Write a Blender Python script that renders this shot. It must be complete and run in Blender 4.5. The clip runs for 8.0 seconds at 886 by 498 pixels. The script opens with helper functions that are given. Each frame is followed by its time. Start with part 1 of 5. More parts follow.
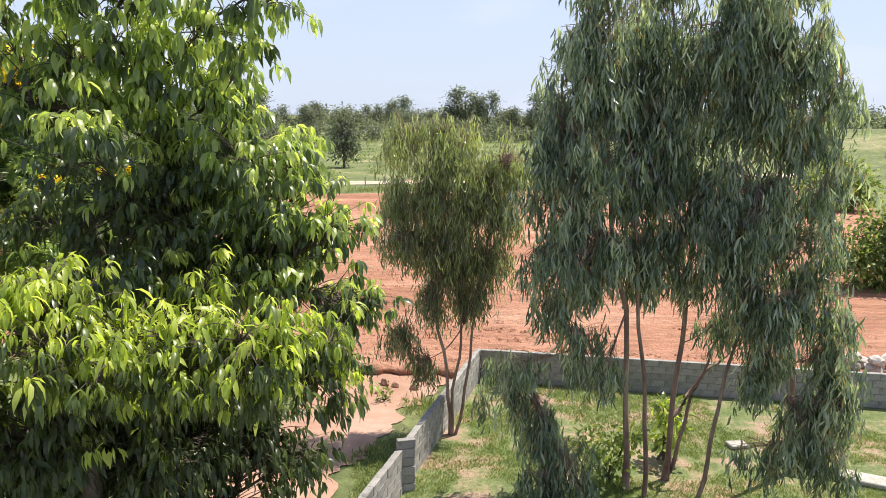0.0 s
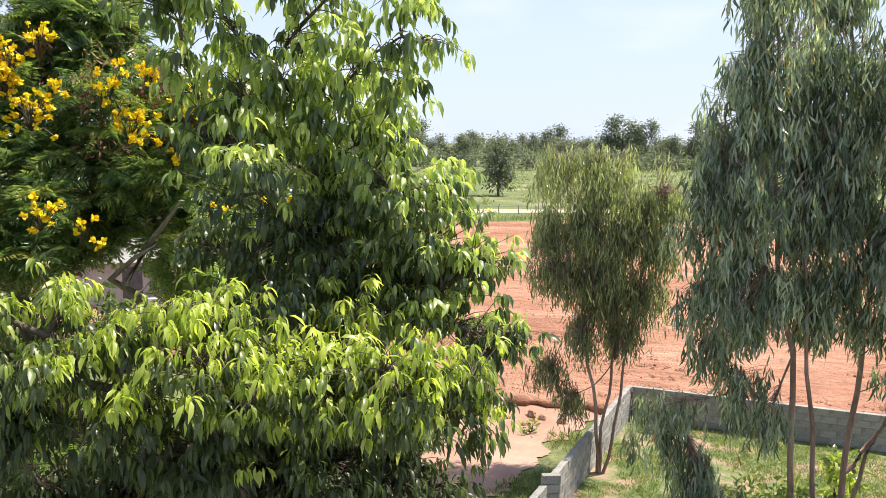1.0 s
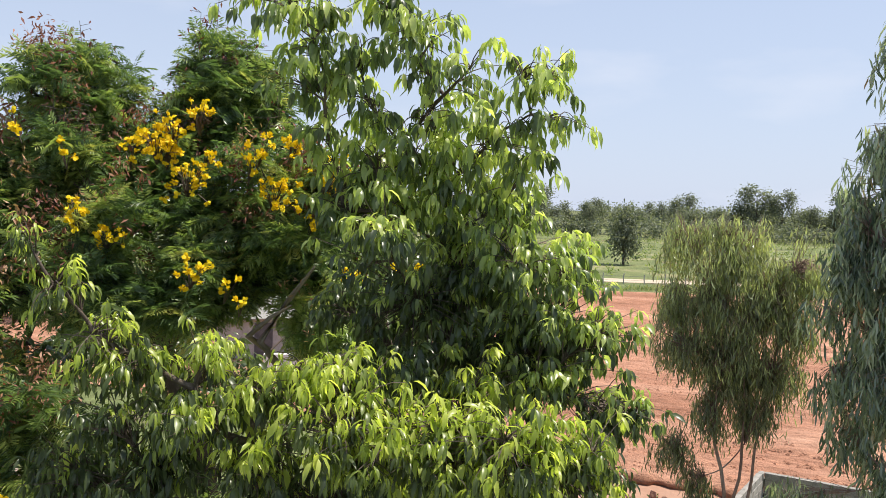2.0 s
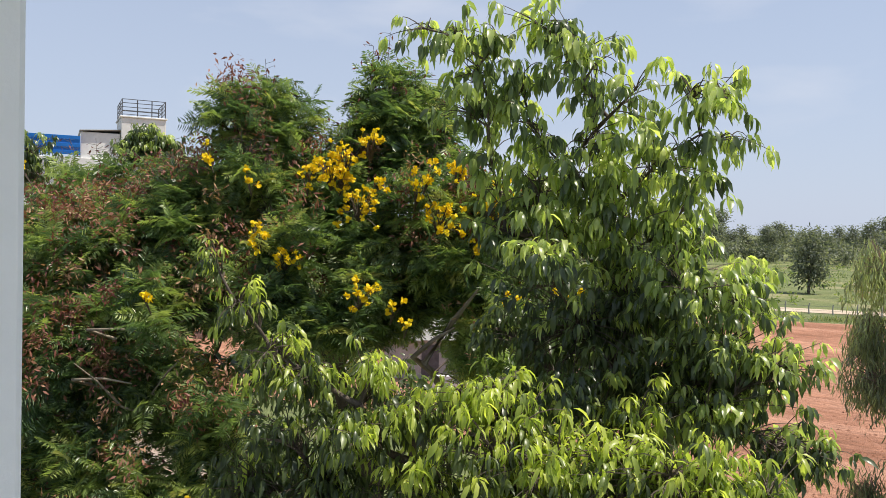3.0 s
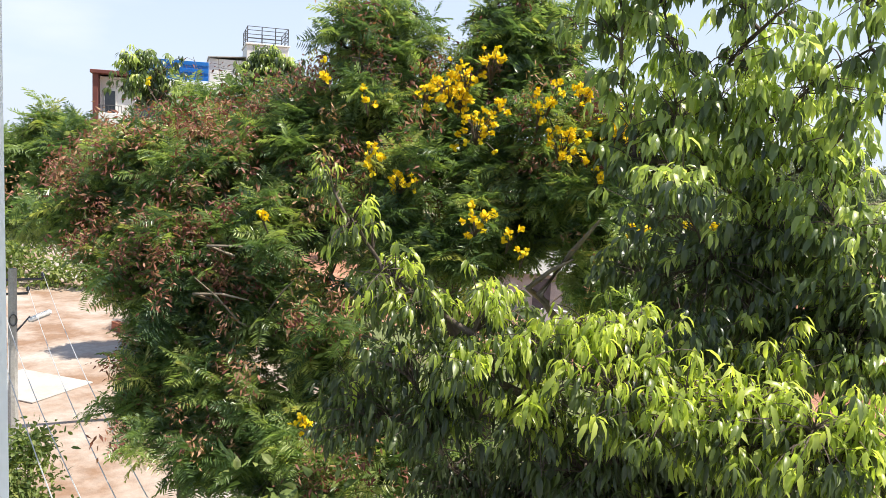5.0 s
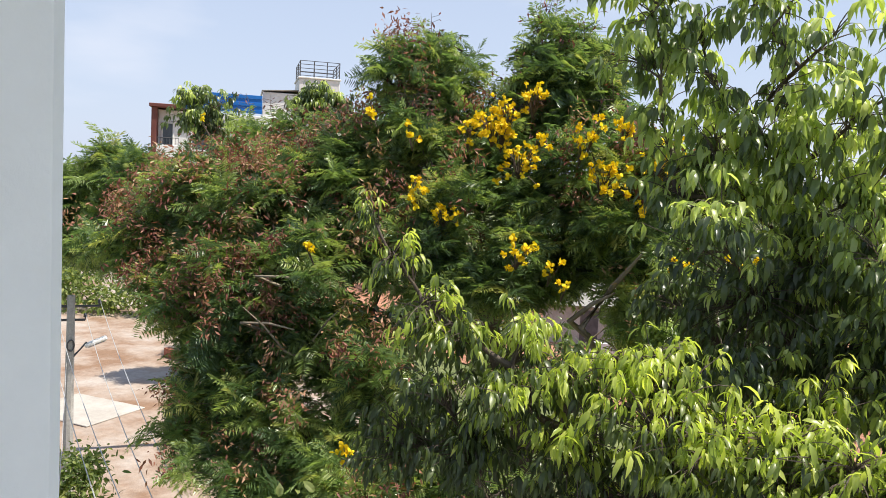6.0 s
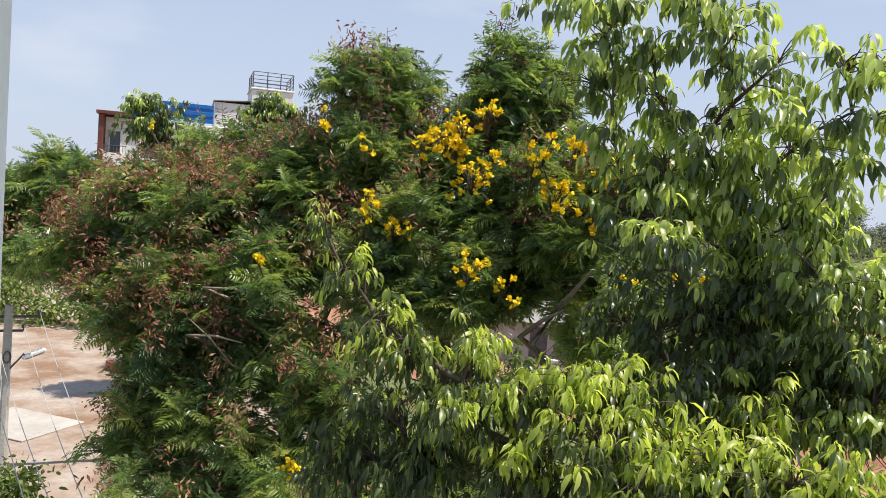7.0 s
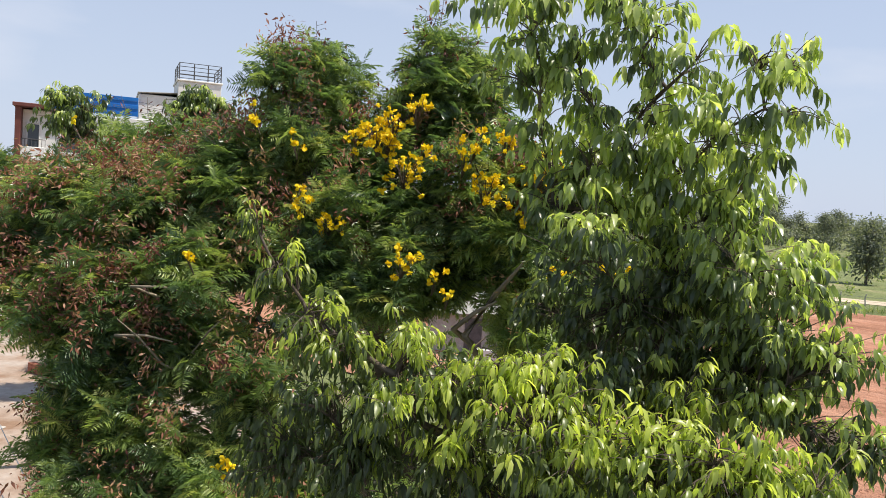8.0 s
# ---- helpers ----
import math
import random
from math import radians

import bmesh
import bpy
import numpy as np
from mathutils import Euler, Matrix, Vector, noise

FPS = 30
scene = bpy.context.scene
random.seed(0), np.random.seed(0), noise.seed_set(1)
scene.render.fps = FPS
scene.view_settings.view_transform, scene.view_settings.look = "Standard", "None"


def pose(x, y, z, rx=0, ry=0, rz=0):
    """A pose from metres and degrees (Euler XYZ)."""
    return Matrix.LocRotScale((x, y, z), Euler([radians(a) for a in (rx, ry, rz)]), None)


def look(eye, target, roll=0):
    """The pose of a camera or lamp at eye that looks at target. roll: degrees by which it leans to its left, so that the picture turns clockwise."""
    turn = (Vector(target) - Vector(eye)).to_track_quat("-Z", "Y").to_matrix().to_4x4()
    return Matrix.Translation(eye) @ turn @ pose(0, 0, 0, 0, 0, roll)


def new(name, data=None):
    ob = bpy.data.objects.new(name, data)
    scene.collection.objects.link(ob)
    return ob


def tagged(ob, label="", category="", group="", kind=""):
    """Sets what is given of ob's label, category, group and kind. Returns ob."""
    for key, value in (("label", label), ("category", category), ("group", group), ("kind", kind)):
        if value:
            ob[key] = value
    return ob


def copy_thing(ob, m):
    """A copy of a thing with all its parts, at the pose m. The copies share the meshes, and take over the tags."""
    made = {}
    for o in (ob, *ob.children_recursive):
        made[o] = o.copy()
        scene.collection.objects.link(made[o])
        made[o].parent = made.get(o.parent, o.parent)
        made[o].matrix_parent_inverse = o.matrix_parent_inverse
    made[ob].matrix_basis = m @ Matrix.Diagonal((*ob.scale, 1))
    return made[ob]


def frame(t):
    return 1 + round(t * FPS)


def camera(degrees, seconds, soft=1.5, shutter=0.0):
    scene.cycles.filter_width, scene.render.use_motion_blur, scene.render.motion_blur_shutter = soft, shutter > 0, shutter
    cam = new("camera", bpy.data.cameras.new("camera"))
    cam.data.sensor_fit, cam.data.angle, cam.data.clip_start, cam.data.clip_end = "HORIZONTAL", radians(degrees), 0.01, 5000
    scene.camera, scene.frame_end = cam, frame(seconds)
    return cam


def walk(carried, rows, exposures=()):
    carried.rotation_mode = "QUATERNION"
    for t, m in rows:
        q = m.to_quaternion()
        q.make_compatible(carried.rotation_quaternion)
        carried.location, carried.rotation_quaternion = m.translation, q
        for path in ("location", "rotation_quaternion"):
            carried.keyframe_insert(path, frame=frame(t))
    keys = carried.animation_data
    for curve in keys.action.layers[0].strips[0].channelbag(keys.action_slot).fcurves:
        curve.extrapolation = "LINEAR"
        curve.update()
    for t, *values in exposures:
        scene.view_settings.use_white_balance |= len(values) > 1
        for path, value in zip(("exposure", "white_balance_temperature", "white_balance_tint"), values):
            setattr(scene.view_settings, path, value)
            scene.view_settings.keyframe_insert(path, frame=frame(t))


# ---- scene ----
cam = camera(58.3, 8.0, soft=0.5)
PATH = [
    (0, (0.000, -0.000, 8.000), (0.004, 1.972, 7.665), 0.58),
    (0.5, (0.024, 0.041, 8.009), (-0.196, 2.003, 7.689), 0.64),
    (1, (0.030, 0.063, 8.033), (-0.347, 2.009, 7.764), 0.54),
    (1.2, (0.031, 0.069, 8.050), (-0.426, 1.999, 7.793), 0.98),
    (2.3, (0.057, -0.117, 8.083), (-0.715, 1.726, 8.015), 1.66),
    (2.5, (0.064, -0.136, 8.083), (-0.790, 1.672, 8.027), 1.75),
    (3, (0.074, -0.038, 8.080), (-0.981, 1.660, 8.019), 1.54),
    (3.5, (0.051, 0.045, 8.081), (-1.074, 1.696, 7.987), 1.50),
    (4, (0.015, 0.065, 8.069), (-1.105, 1.710, 7.871), 1.85),
    (4.5, (-0.076, 0.133, 8.008), (-1.253, 1.736, 7.803), 4.36),
    (5, (-0.124, 0.180, 8.001), (-1.395, 1.705, 7.761), 2.95),
    (5.2, (-0.121, 0.178, 7.997), (-1.429, 1.673, 7.769), 2.68),
    (6.3, (-0.000, 0.136, 8.039), (-1.368, 1.588, 7.890), 3.27),
    (6.5, (-0.004, 0.136, 8.037), (-1.330, 1.627, 7.897), 3.69),
    (7, (-0.029, 0.145, 8.024), (-1.311, 1.675, 7.900), 4.26),
    (7.5, (-0.012, 0.136, 8.018), (-1.292, 1.669, 7.901), 4.29),
    (8, (0.016, 0.107, 8.045), (-1.134, 1.738, 7.913), 3.74),
]
EXPOSURES = [(0, 0.7), (0.5, 0.83), (1.0, 0.9), (1.2, 0.9), (2.5, 0.38), (3.5, 0.36), (4.0, 0.68), (4.5, 0.75), (5.0, 0.88), (6.5, 0.5), (8.0, 0.46)]
walk(cam, [(t, look(eye, target, roll)) for t, eye, target, roll in PATH], EXPOSURES)

# ---- daylight: high sun to the right, hazy blue sky with thin clouds ----
SUN_UP = radians(64)
SUN_AZ = radians(58)          # from +y towards +x
to_sun = Vector((math.sin(SUN_AZ) * math.cos(SUN_UP), math.cos(SUN_AZ) * math.cos(SUN_UP), math.sin(SUN_UP)))
sun = new("sun", bpy.data.lights.new("sun", "SUN"))
sun.data.energy, sun.data.angle, sun.data.color = 5.0, radians(0.6), (1.0, 0.93, 0.8)
sun.matrix_world = look(to_sun * 50, (0, 0, 0))

world = bpy.data.worlds.new("sky")
scene.world = world
world.use_nodes = True
wn, wl = world.node_tree.nodes, world.node_tree.links
sky = wn.new("ShaderNodeTexSky")
sky.sky_type, sky.sun_disc = "NISHITA", False
sky.sun_elevation, sky.sun_rotation = SUN_UP, SUN_AZ
sky.air_density, sky.dust_density, sky.ozone_density = 1.0, 0.4, 1.5
wc, wm = wn.new("ShaderNodeTexCoord"), wn.new("ShaderNodeMapping")
wm.inputs["Scale"].default_value = (2.2, 2.2, 7.0)
wnoise, wramp, wmix = wn.new("ShaderNodeTexNoise"), wn.new("ShaderNodeValToRGB"), wn.new("ShaderNodeMix")
wnoise.inputs["Scale"].default_value, wnoise.inputs["Detail"].default_value = 1.3, 6.0
wramp.color_ramp.elements[0].position, wramp.color_ramp.elements[1].position = 0.52, 0.72
wramp.color_ramp.elements[1].color = (0.6, 0.6, 0.6, 1)
wmix.data_type = "RGBA"
wmix.inputs[7].default_value = (5.6, 5.9, 6.7, 1)
wl.new(wc.outputs["Generated"], wm.inputs["Vector"])
wl.new(wm.outputs["Vector"], wnoise.inputs["Vector"])
wl.new(wnoise.outputs["Fac"], wramp.inputs["Fac"])
wl.new(wramp.outputs["Color"], wmix.inputs["Factor"])
wsep, whaze, wtop = wn.new("ShaderNodeSeparateXYZ"), wn.new("ShaderNodeValToRGB"), wn.new("ShaderNodeMix")
wtop.data_type = "RGBA"
wtop.inputs[7].default_value = (4.3, 4.85, 6.1, 1)
for spot, (at, amount) in zip(whaze.color_ramp.elements, ((0.0, 0.92), (0.75, 0.25))):
    spot.position, spot.color = at, (amount, amount, amount, 1)
wl.new(wc.outputs["Generated"], wsep.inputs["Vector"])
wl.new(wsep.outputs["Z"], whaze.inputs["Fac"])
wl.new(whaze.outputs["Color"], wtop.inputs["Factor"])
wl.new(sky.outputs["Color"], wtop.inputs[6])
wl.new(wtop.outputs[2], wmix.inputs[6])
wl.new(wmix.outputs[2], wn["Background"].inputs["Color"])
wn["Background"].inputs["Strength"].default_value = 0.1

# ---- materials ----
def material(name, rough=0.8, spec=0.3):
    m = bpy.data.materials.new(name)
    m.use_nodes = True
    p = m.node_tree.nodes["Principled BSDF"]
    p.inputs["Roughness"].default_value = rough
    p.inputs["Specular IOR Level"].default_value = spec
    return m, m.node_tree.nodes, m.node_tree.links, p


def ramp(nodes, stops):
    r = nodes.new("ShaderNodeValToRGB")
    while len(r.color_ramp.elements) < len(stops):
        r.color_ramp.elements.new(0.5)
    for e, (at, c) in zip(r.color_ramp.elements, stops):
        e.position, e.color = at, (*c, 1)
    return r


def noisy(nodes, links, scale, detail=5.0, rough=0.6, stretch=(1, 1, 1)):
    c, mp, n = nodes.new("ShaderNodeTexCoord"), nodes.new("ShaderNodeMapping"), nodes.new("ShaderNodeTexNoise")
    mp.inputs["Scale"].default_value = stretch
    n.inputs["Scale"].default_value, n.inputs["Detail"].default_value, n.inputs["Roughness"].default_value = scale, detail, rough
    links.new(c.outputs["Object"], mp.inputs["Vector"])
    links.new(mp.outputs["Vector"], n.inputs["Vector"])
    return n


def mixed(nodes, links, fac, a, b, blend="MIX"):
    m = nodes.new("ShaderNodeMix")
    m.data_type, m.blend_type = "RGBA", blend
    for socket, value in ((m.inputs["Factor"], fac), (m.inputs[6], a), (m.inputs[7], b)):
        if isinstance(value, (int, float)):
            socket.default_value = value
        elif isinstance(value, tuple):
            socket.default_value = (*value, 1)
        else:
            links.new(value, socket)
    return m.outputs[2]


def surface(name, stops, scale, fine=(0.75, 1.15), fine_scale=12.0, rough=0.85, spec=0.25, bump=0.4, bump_scale=30.0, depth=0.02,
            stretch=(1, 1, 1), per_object=0.0):
    """A rough natural surface: large patches from a ramp, a fine grain over them, and relief."""
    m, n, l, p = material(name, rough, spec)
    big = noisy(n, l, scale, 6, 0.62, stretch)
    r = ramp(n, stops)
    l.new(big.outputs["Fac"], r.inputs["Fac"])
    grain = noisy(n, l, fine_scale, 6, 0.7, stretch)
    g = ramp(n, [(0.3, (fine[0],) * 3), (0.7, (fine[1],) * 3)])
    l.new(grain.outputs["Fac"], g.inputs["Fac"])
    colour = mixed(n, l, 1.0, r.outputs["Color"], g.outputs["Color"], "MULTIPLY")
    if per_object:
        info = n.new("ShaderNodeObjectInfo")
        v = ramp(n, [(0, (1 - per_object,) * 3), (1, (1 + per_object,) * 3)])
        l.new(info.outputs["Random"], v.inputs["Fac"])
        colour = mixed(n, l, 1.0, colour, v.outputs["Color"], "MULTIPLY")
    l.new(colour, p.inputs["Base Color"])
    b, bn = n.new("ShaderNodeBump"), noisy(n, l, bump_scale, 6, 0.7)
    b.inputs["Strength"].default_value, b.inputs["Distance"].default_value = bump, depth
    l.new(bn.outputs["Fac"], b.inputs["Height"])
    l.new(b.outputs["Normal"], p.inputs["Normal"])
    return m


def foliage(name, stops, through_it=0.35, rough=0.42, spec=0.45, glow=1.6):
    """Leaves: each leaf takes its own colour from the ramp; part of the light passes through the blade."""
    m, n, l, p = material(name, rough, spec)
    a = n.new("ShaderNodeAttribute")
    a.attribute_name = "tint"
    r = ramp(n, stops)
    l.new(a.outputs["Fac"], r.inputs["Fac"])
    v = noisy(n, l, 1.7, 3)
    vr = ramp(n, [(0.3, (0.8, 0.82, 0.8)), (0.7, (1.15, 1.12, 1.0))])
    l.new(v.outputs["Fac"], vr.inputs["Fac"])
    colour = mixed(n, l, 1.0, r.outputs["Color"], vr.outputs["Color"], "MULTIPLY")
    l.new(colour, p.inputs["Base Color"])
    t, mx = n.new("ShaderNodeBsdfTranslucent"), n.new("ShaderNodeMixShader")
    l.new(mixed(n, l, 1.0, colour, (glow * 0.96, glow, glow * 0.5), "MULTIPLY"), t.inputs["Color"])
    mx.inputs["Fac"].default_value = through_it
    l.new(p.outputs["BSDF"], mx.inputs[1])
    l.new(t.outputs["BSDF"], mx.inputs[2])
    l.new(mx.outputs["Shader"], n["Material Output"].inputs["Surface"])
    return m


LEAF_LIME = foliage("lime_leaf", [(0, (0.058, 0.08, 0.045)), (0.35, (0.15, 0.195, 0.075)), (0.65, (0.325, 0.4, 0.085)), (1, (0.5, 0.55, 0.15))], 0.5, 0.36, 0.65, glow=1.9)
LEAF_MID = foliage("broad_leaf", [(0, (0.06, 0.085, 0.05)), (0.4, (0.165, 0.22, 0.1)), (0.7, (0.34, 0.42, 0.14)), (1, (0.52, 0.57, 0.24))], 0.48, 0.33, 0.75, glow=1.9)
LEAF_FROND = foliage("feathery_leaf", [(0, (0.055, 0.095, 0.052)), (0.45, (0.135, 0.21, 0.085)), (0.8, (0.29, 0.355, 0.13)), (1, (0.42, 0.4, 0.17))], 0.42, 0.32, 0.75, glow=1.85)
LEAF_GUM = foliage("gum_leaf", [(0, (0.05, 0.078, 0.066)), (0.45, (0.175, 0.225, 0.187)), (0.86, (0.53, 0.59, 0.51)), (0.92, (0.34, 0.24, 0.14)), (1, (0.32, 0.16, 0.1))], 0.4, 0.25, 0.95, glow=1.7)
LEAF_GUM_YOUNG = foliage("young_gum_leaf", [(0, (0.08, 0.095, 0.065)), (0.5, (0.215, 0.24, 0.155)), (0.9, (0.45, 0.5, 0.29)), (0.96, (0.38, 0.32, 0.2)), (1, (0.32, 0.18, 0.12))], 0.4, 0.33, 0.7, glow=1.7)
# far foliage: distance haze is mixed into the colour, greyer and lighter
LEAF_HAZED = foliage("hazed_far_leaf", [(0, (0.085, 0.105, 0.095)), (0.6, (0.165, 0.185, 0.16)), (1, (0.27, 0.29, 0.24))], 0.42, 0.6)
LEAF_BUSH = foliage("bush_leaf", [(0, (0.09, 0.14, 0.05)), (0.6, (0.19, 0.25, 0.08)), (1, (0.3, 0.33, 0.12))], 0.42, 0.5)
GRASS = foliage("grass_blade", [(0, (0.1, 0.155, 0.05)), (0.5, (0.18, 0.245, 0.085)), (0.8, (0.29, 0.32, 0.13)), (1, (0.44, 0.4, 0.22))], 0.38, 0.6)
POD = foliage("dry_pod", [(0, (0.13, 0.035, 0.035)), (0.5, (0.27, 0.11, 0.085)), (1, (0.45, 0.29, 0.18))], 0.25, 0.6)
PETAL = foliage("petal", [(0, (0.85, 0.58, 0.015)), (1, (0.95, 0.74, 0.03))], 0.3, 0.6, 0.2, 1.05)
BARK = surface("grey_bark", [(0.3, (0.07, 0.05, 0.04)), (0.6, (0.15, 0.12, 0.1)), (0.8, (0.24, 0.2, 0.17))], 3, fine_scale=25, bump=0.8, bump_scale=35, stretch=(1, 1, 0.35))
BARK_GUM = surface("gum_bark", [(0.3, (0.17, 0.1, 0.085)), (0.55, (0.33, 0.23, 0.19)), (0.8, (0.46, 0.38, 0.33))], 2.5, fine_scale=20, bump=0.5, bump_scale=20, stretch=(1, 1, 0.25))
SOIL = surface("ploughed_red_soil", [(0.3, (0.3, 0.135, 0.08)), (0.5, (0.45, 0.22, 0.14)), (0.7, (0.57, 0.32, 0.22))], 0.16, (0.6, 1.25), 2.6, bump=1.0, bump_scale=5, depth=0.2, stretch=(0.45, 1.6, 1))
DIRT = surface("pale_dirt", [(0.3, (0.31, 0.17, 0.115)), (0.55, (0.4, 0.245, 0.18)), (0.75, (0.46, 0.31, 0.24))], 0.35, (0.85, 1.08), 5, bump=0.5, bump_scale=14, depth=0.03)
ROAD = surface("sandy_road", [(0.38, (0.24, 0.15, 0.1)), (0.48, (0.34, 0.26, 0.21)), (0.62, (0.42, 0.37, 0.335))], 0.3, (0.8, 1.1), 4, bump=0.6, bump_scale=9, depth=0.04)
SLAB = surface("pale_concrete", [(0.35, (0.37, 0.34, 0.31)), (0.7, (0.47, 0.44, 0.41))], 0.8, (0.88, 1.06), 7, bump=0.2, bump_scale=30)
TRACK = surface("pale_sand", [(0.3, (0.42, 0.33, 0.24)), (0.7, (0.56, 0.47, 0.37))], 0.4, (0.85, 1.08), 4, bump=0.4, bump_scale=9, depth=0.03)
MEADOW = surface("meadow", [(0.32, (0.25, 0.17, 0.1)), (0.42, (0.115, 0.145, 0.055)), (0.54, (0.175, 0.2, 0.075)), (0.64, (0.29, 0.27, 0.14))], 0.09, (0.5, 1.25), 1.6, bump=0.9, bump_scale=6, depth=0.12)
YARD = surface("yard_grass", [(0.34, (0.11, 0.155, 0.05)), (0.46, (0.17, 0.205, 0.08)), (0.53, (0.27, 0.25, 0.13)), (0.58, (0.4, 0.28, 0.2))], 0.9, (0.6, 1.25), 11, bump=0.9, bump_scale=25, depth=0.05)
BLOCK = surface("concrete_block", [(0.3, (0.25, 0.235, 0.22)), (0.55, (0.34, 0.32, 0.3)), (0.8, (0.43, 0.41, 0.38))], 2.5, (0.75, 1.12), 22, bump=0.6, bump_scale=45, per_object=0.14)
MORTAR = surface("mortar", [(0.3, (0.22, 0.21, 0.2)), (0.7, (0.34, 0.33, 0.31))], 4, bump=0.6, bump_scale=50)
PAINT = surface("grey_wall_paint", [(0.3, (0.75, 0.77, 0.81)), (0.7, (0.8, 0.82, 0.86))], 1.2, (0.97, 1.02), 14, rough=0.6, bump=0.15, bump_scale=80, depth=0.005)
WHITEWASH = surface("white_plaster", [(0.3, (0.68, 0.67, 0.65)), (0.7, (0.8, 0.8, 0.79))], 0.5, (0.93, 1.03), 4, rough=0.7, bump=0.2, bump_scale=20)
MAROON = surface("maroon_paint", [(0.3, (0.13, 0.045, 0.04)), (0.7, (0.2, 0.075, 0.06))], 0.8, (0.9, 1.05), 5, rough=0.6, bump=0.1)
BLUE = surface("blue_sheet", [(0.3, (0.01, 0.11, 0.42)), (0.7, (0.02, 0.17, 0.55))], 0.7, (0.9, 1.05), 5, rough=0.45, bump=0.1)
STEEL = surface("dark_steel", [(0.3, (0.05, 0.05, 0.055)), (0.7, (0.1, 0.1, 0.11))], 4, rough=0.5, spec=0.5, bump=0.1)
GLASS_DARK = surface("window_glass", [(0.3, (0.03, 0.04, 0.05)), (0.7, (0.05, 0.06, 0.07))], 1, rough=0.08, spec=0.6, bump=0.0)
TWIG = surface("dry_twig", [(0.3, (0.2, 0.16, 0.12)), (0.7, (0.33, 0.28, 0.22))], 6, fine_scale=30, bump=0.4)
POLE = surface("pole_concrete", [(0.3, (0.33, 0.32, 0.3)), (0.7, (0.46, 0.45, 0.43))], 2, fine_scale=20, bump=0.4)
WIRE = surface("aluminium_wire", [(0.3, (0.45, 0.45, 0.46)), (0.7, (0.55, 0.55, 0.56))], 5, rough=0.4, spec=0.5, bump=0.0)
PINK = surface("pinkish_plaster", [(0.3, (0.4, 0.25, 0.24)), (0.7, (0.5, 0.34, 0.32))], 0.7, (0.85, 1.08), 6, bump=0.3)
REDBRICK = surface("red_brick", [(0.3, (0.3, 0.11, 0.07)), (0.7, (0.42, 0.17, 0.1))], 3, bump=0.5, per_object=0.2)
STONE = surface("rubble_stone", [(0.3, (0.4, 0.36, 0.32)), (0.7, (0.6, 0.56, 0.52))], 3, bump=0.6, per_object=0.2)
LAMP = surface("lamp_housing", [(0.3, (0.7, 0.7, 0.7)), (0.7, (0.8, 0.8, 0.8))], 3, rough=0.35, bump=0.0)

# ---- mesh tools ----
rng = np.random.default_rng(7)


def empty(name, at=(0, 0, 0)):
    ob = new(name)
    ob.location = at
    return ob


def part(name, bm, mat, parent=None, label="", smooth=False):
    """One mesh object from a bmesh, under a thing or part whose place it keeps."""
    me = bpy.data.meshes.new(name)
    bm.to_mesh(me)
    bm.free()
    me.materials.append(mat)
    if smooth:
        me.polygons.foreach_set("use_smooth", [True] * len(me.polygons))
    ob = new(name, me)
    hang(ob, parent)
    return tagged(ob, label)


def hang(ob, parent):
    """Puts ob under parent without moving its world coordinates; only a thing's own Empty stands off the origin."""
    if parent:
        ob.parent = parent
        if parent.data is None:
            ob.matrix_parent_inverse = Matrix.Translation(-Vector(parent.location))


def np_mesh(name, verts, faces, mat, parent=None, tint=None, label="", kind="", smooth=False):
    """One mesh object from arrays: verts (n, 3), faces (m, 3 or 4)."""
    me = bpy.data.meshes.new(name)
    verts, faces = np.asarray(verts, np.float32), np.asarray(faces, np.int32)
    k = faces.shape[1]
    me.vertices.add(len(verts))
    me.vertices.foreach_set("co", verts.ravel())
    me.loops.add(faces.size)
    me.loops.foreach_set("vertex_index", faces.ravel())
    me.polygons.add(len(faces))
    me.polygons.foreach_set("loop_start", np.arange(0, faces.size, k, dtype=np.int32))
    me.polygons.foreach_set("use_smooth", np.full(len(faces), smooth))
    if tint is not None:
        me.attributes.new("tint", "FLOAT", "POINT").data.foreach_set("value", np.asarray(tint, np.float32))
    me.update(calc_edges=True)
    me.materials.append(mat)
    ob = new(name, me)
    hang(ob, parent)
    return tagged(ob, label, kind=kind)


def box(bm, lo, hi, bevel=0.0):
    """Adds an axis-aligned box with softened edges."""
    lo, hi = Vector(lo), Vector(hi)
    made = bmesh.ops.create_cube(bm, size=1, matrix=Matrix.Translation((lo + hi) / 2) @ Matrix.Diagonal((*(hi - lo), 1)))
    if bevel:
        edges = {e for v in made["verts"] for e in v.link_edges}
        bmesh.ops.bevel(bm, geom=list(edges), offset=bevel, segments=1, affect="EDGES")
    return bm


def solid(name, lo, hi, mat, parent=None, bevel=0.01, label=""):
    return part(name, box(bmesh.new(), lo, hi, bevel), mat, parent, label)


def unit(v):
    return v / np.maximum(np.linalg.norm(v, axis=-1, keepdims=True), 1e-9)


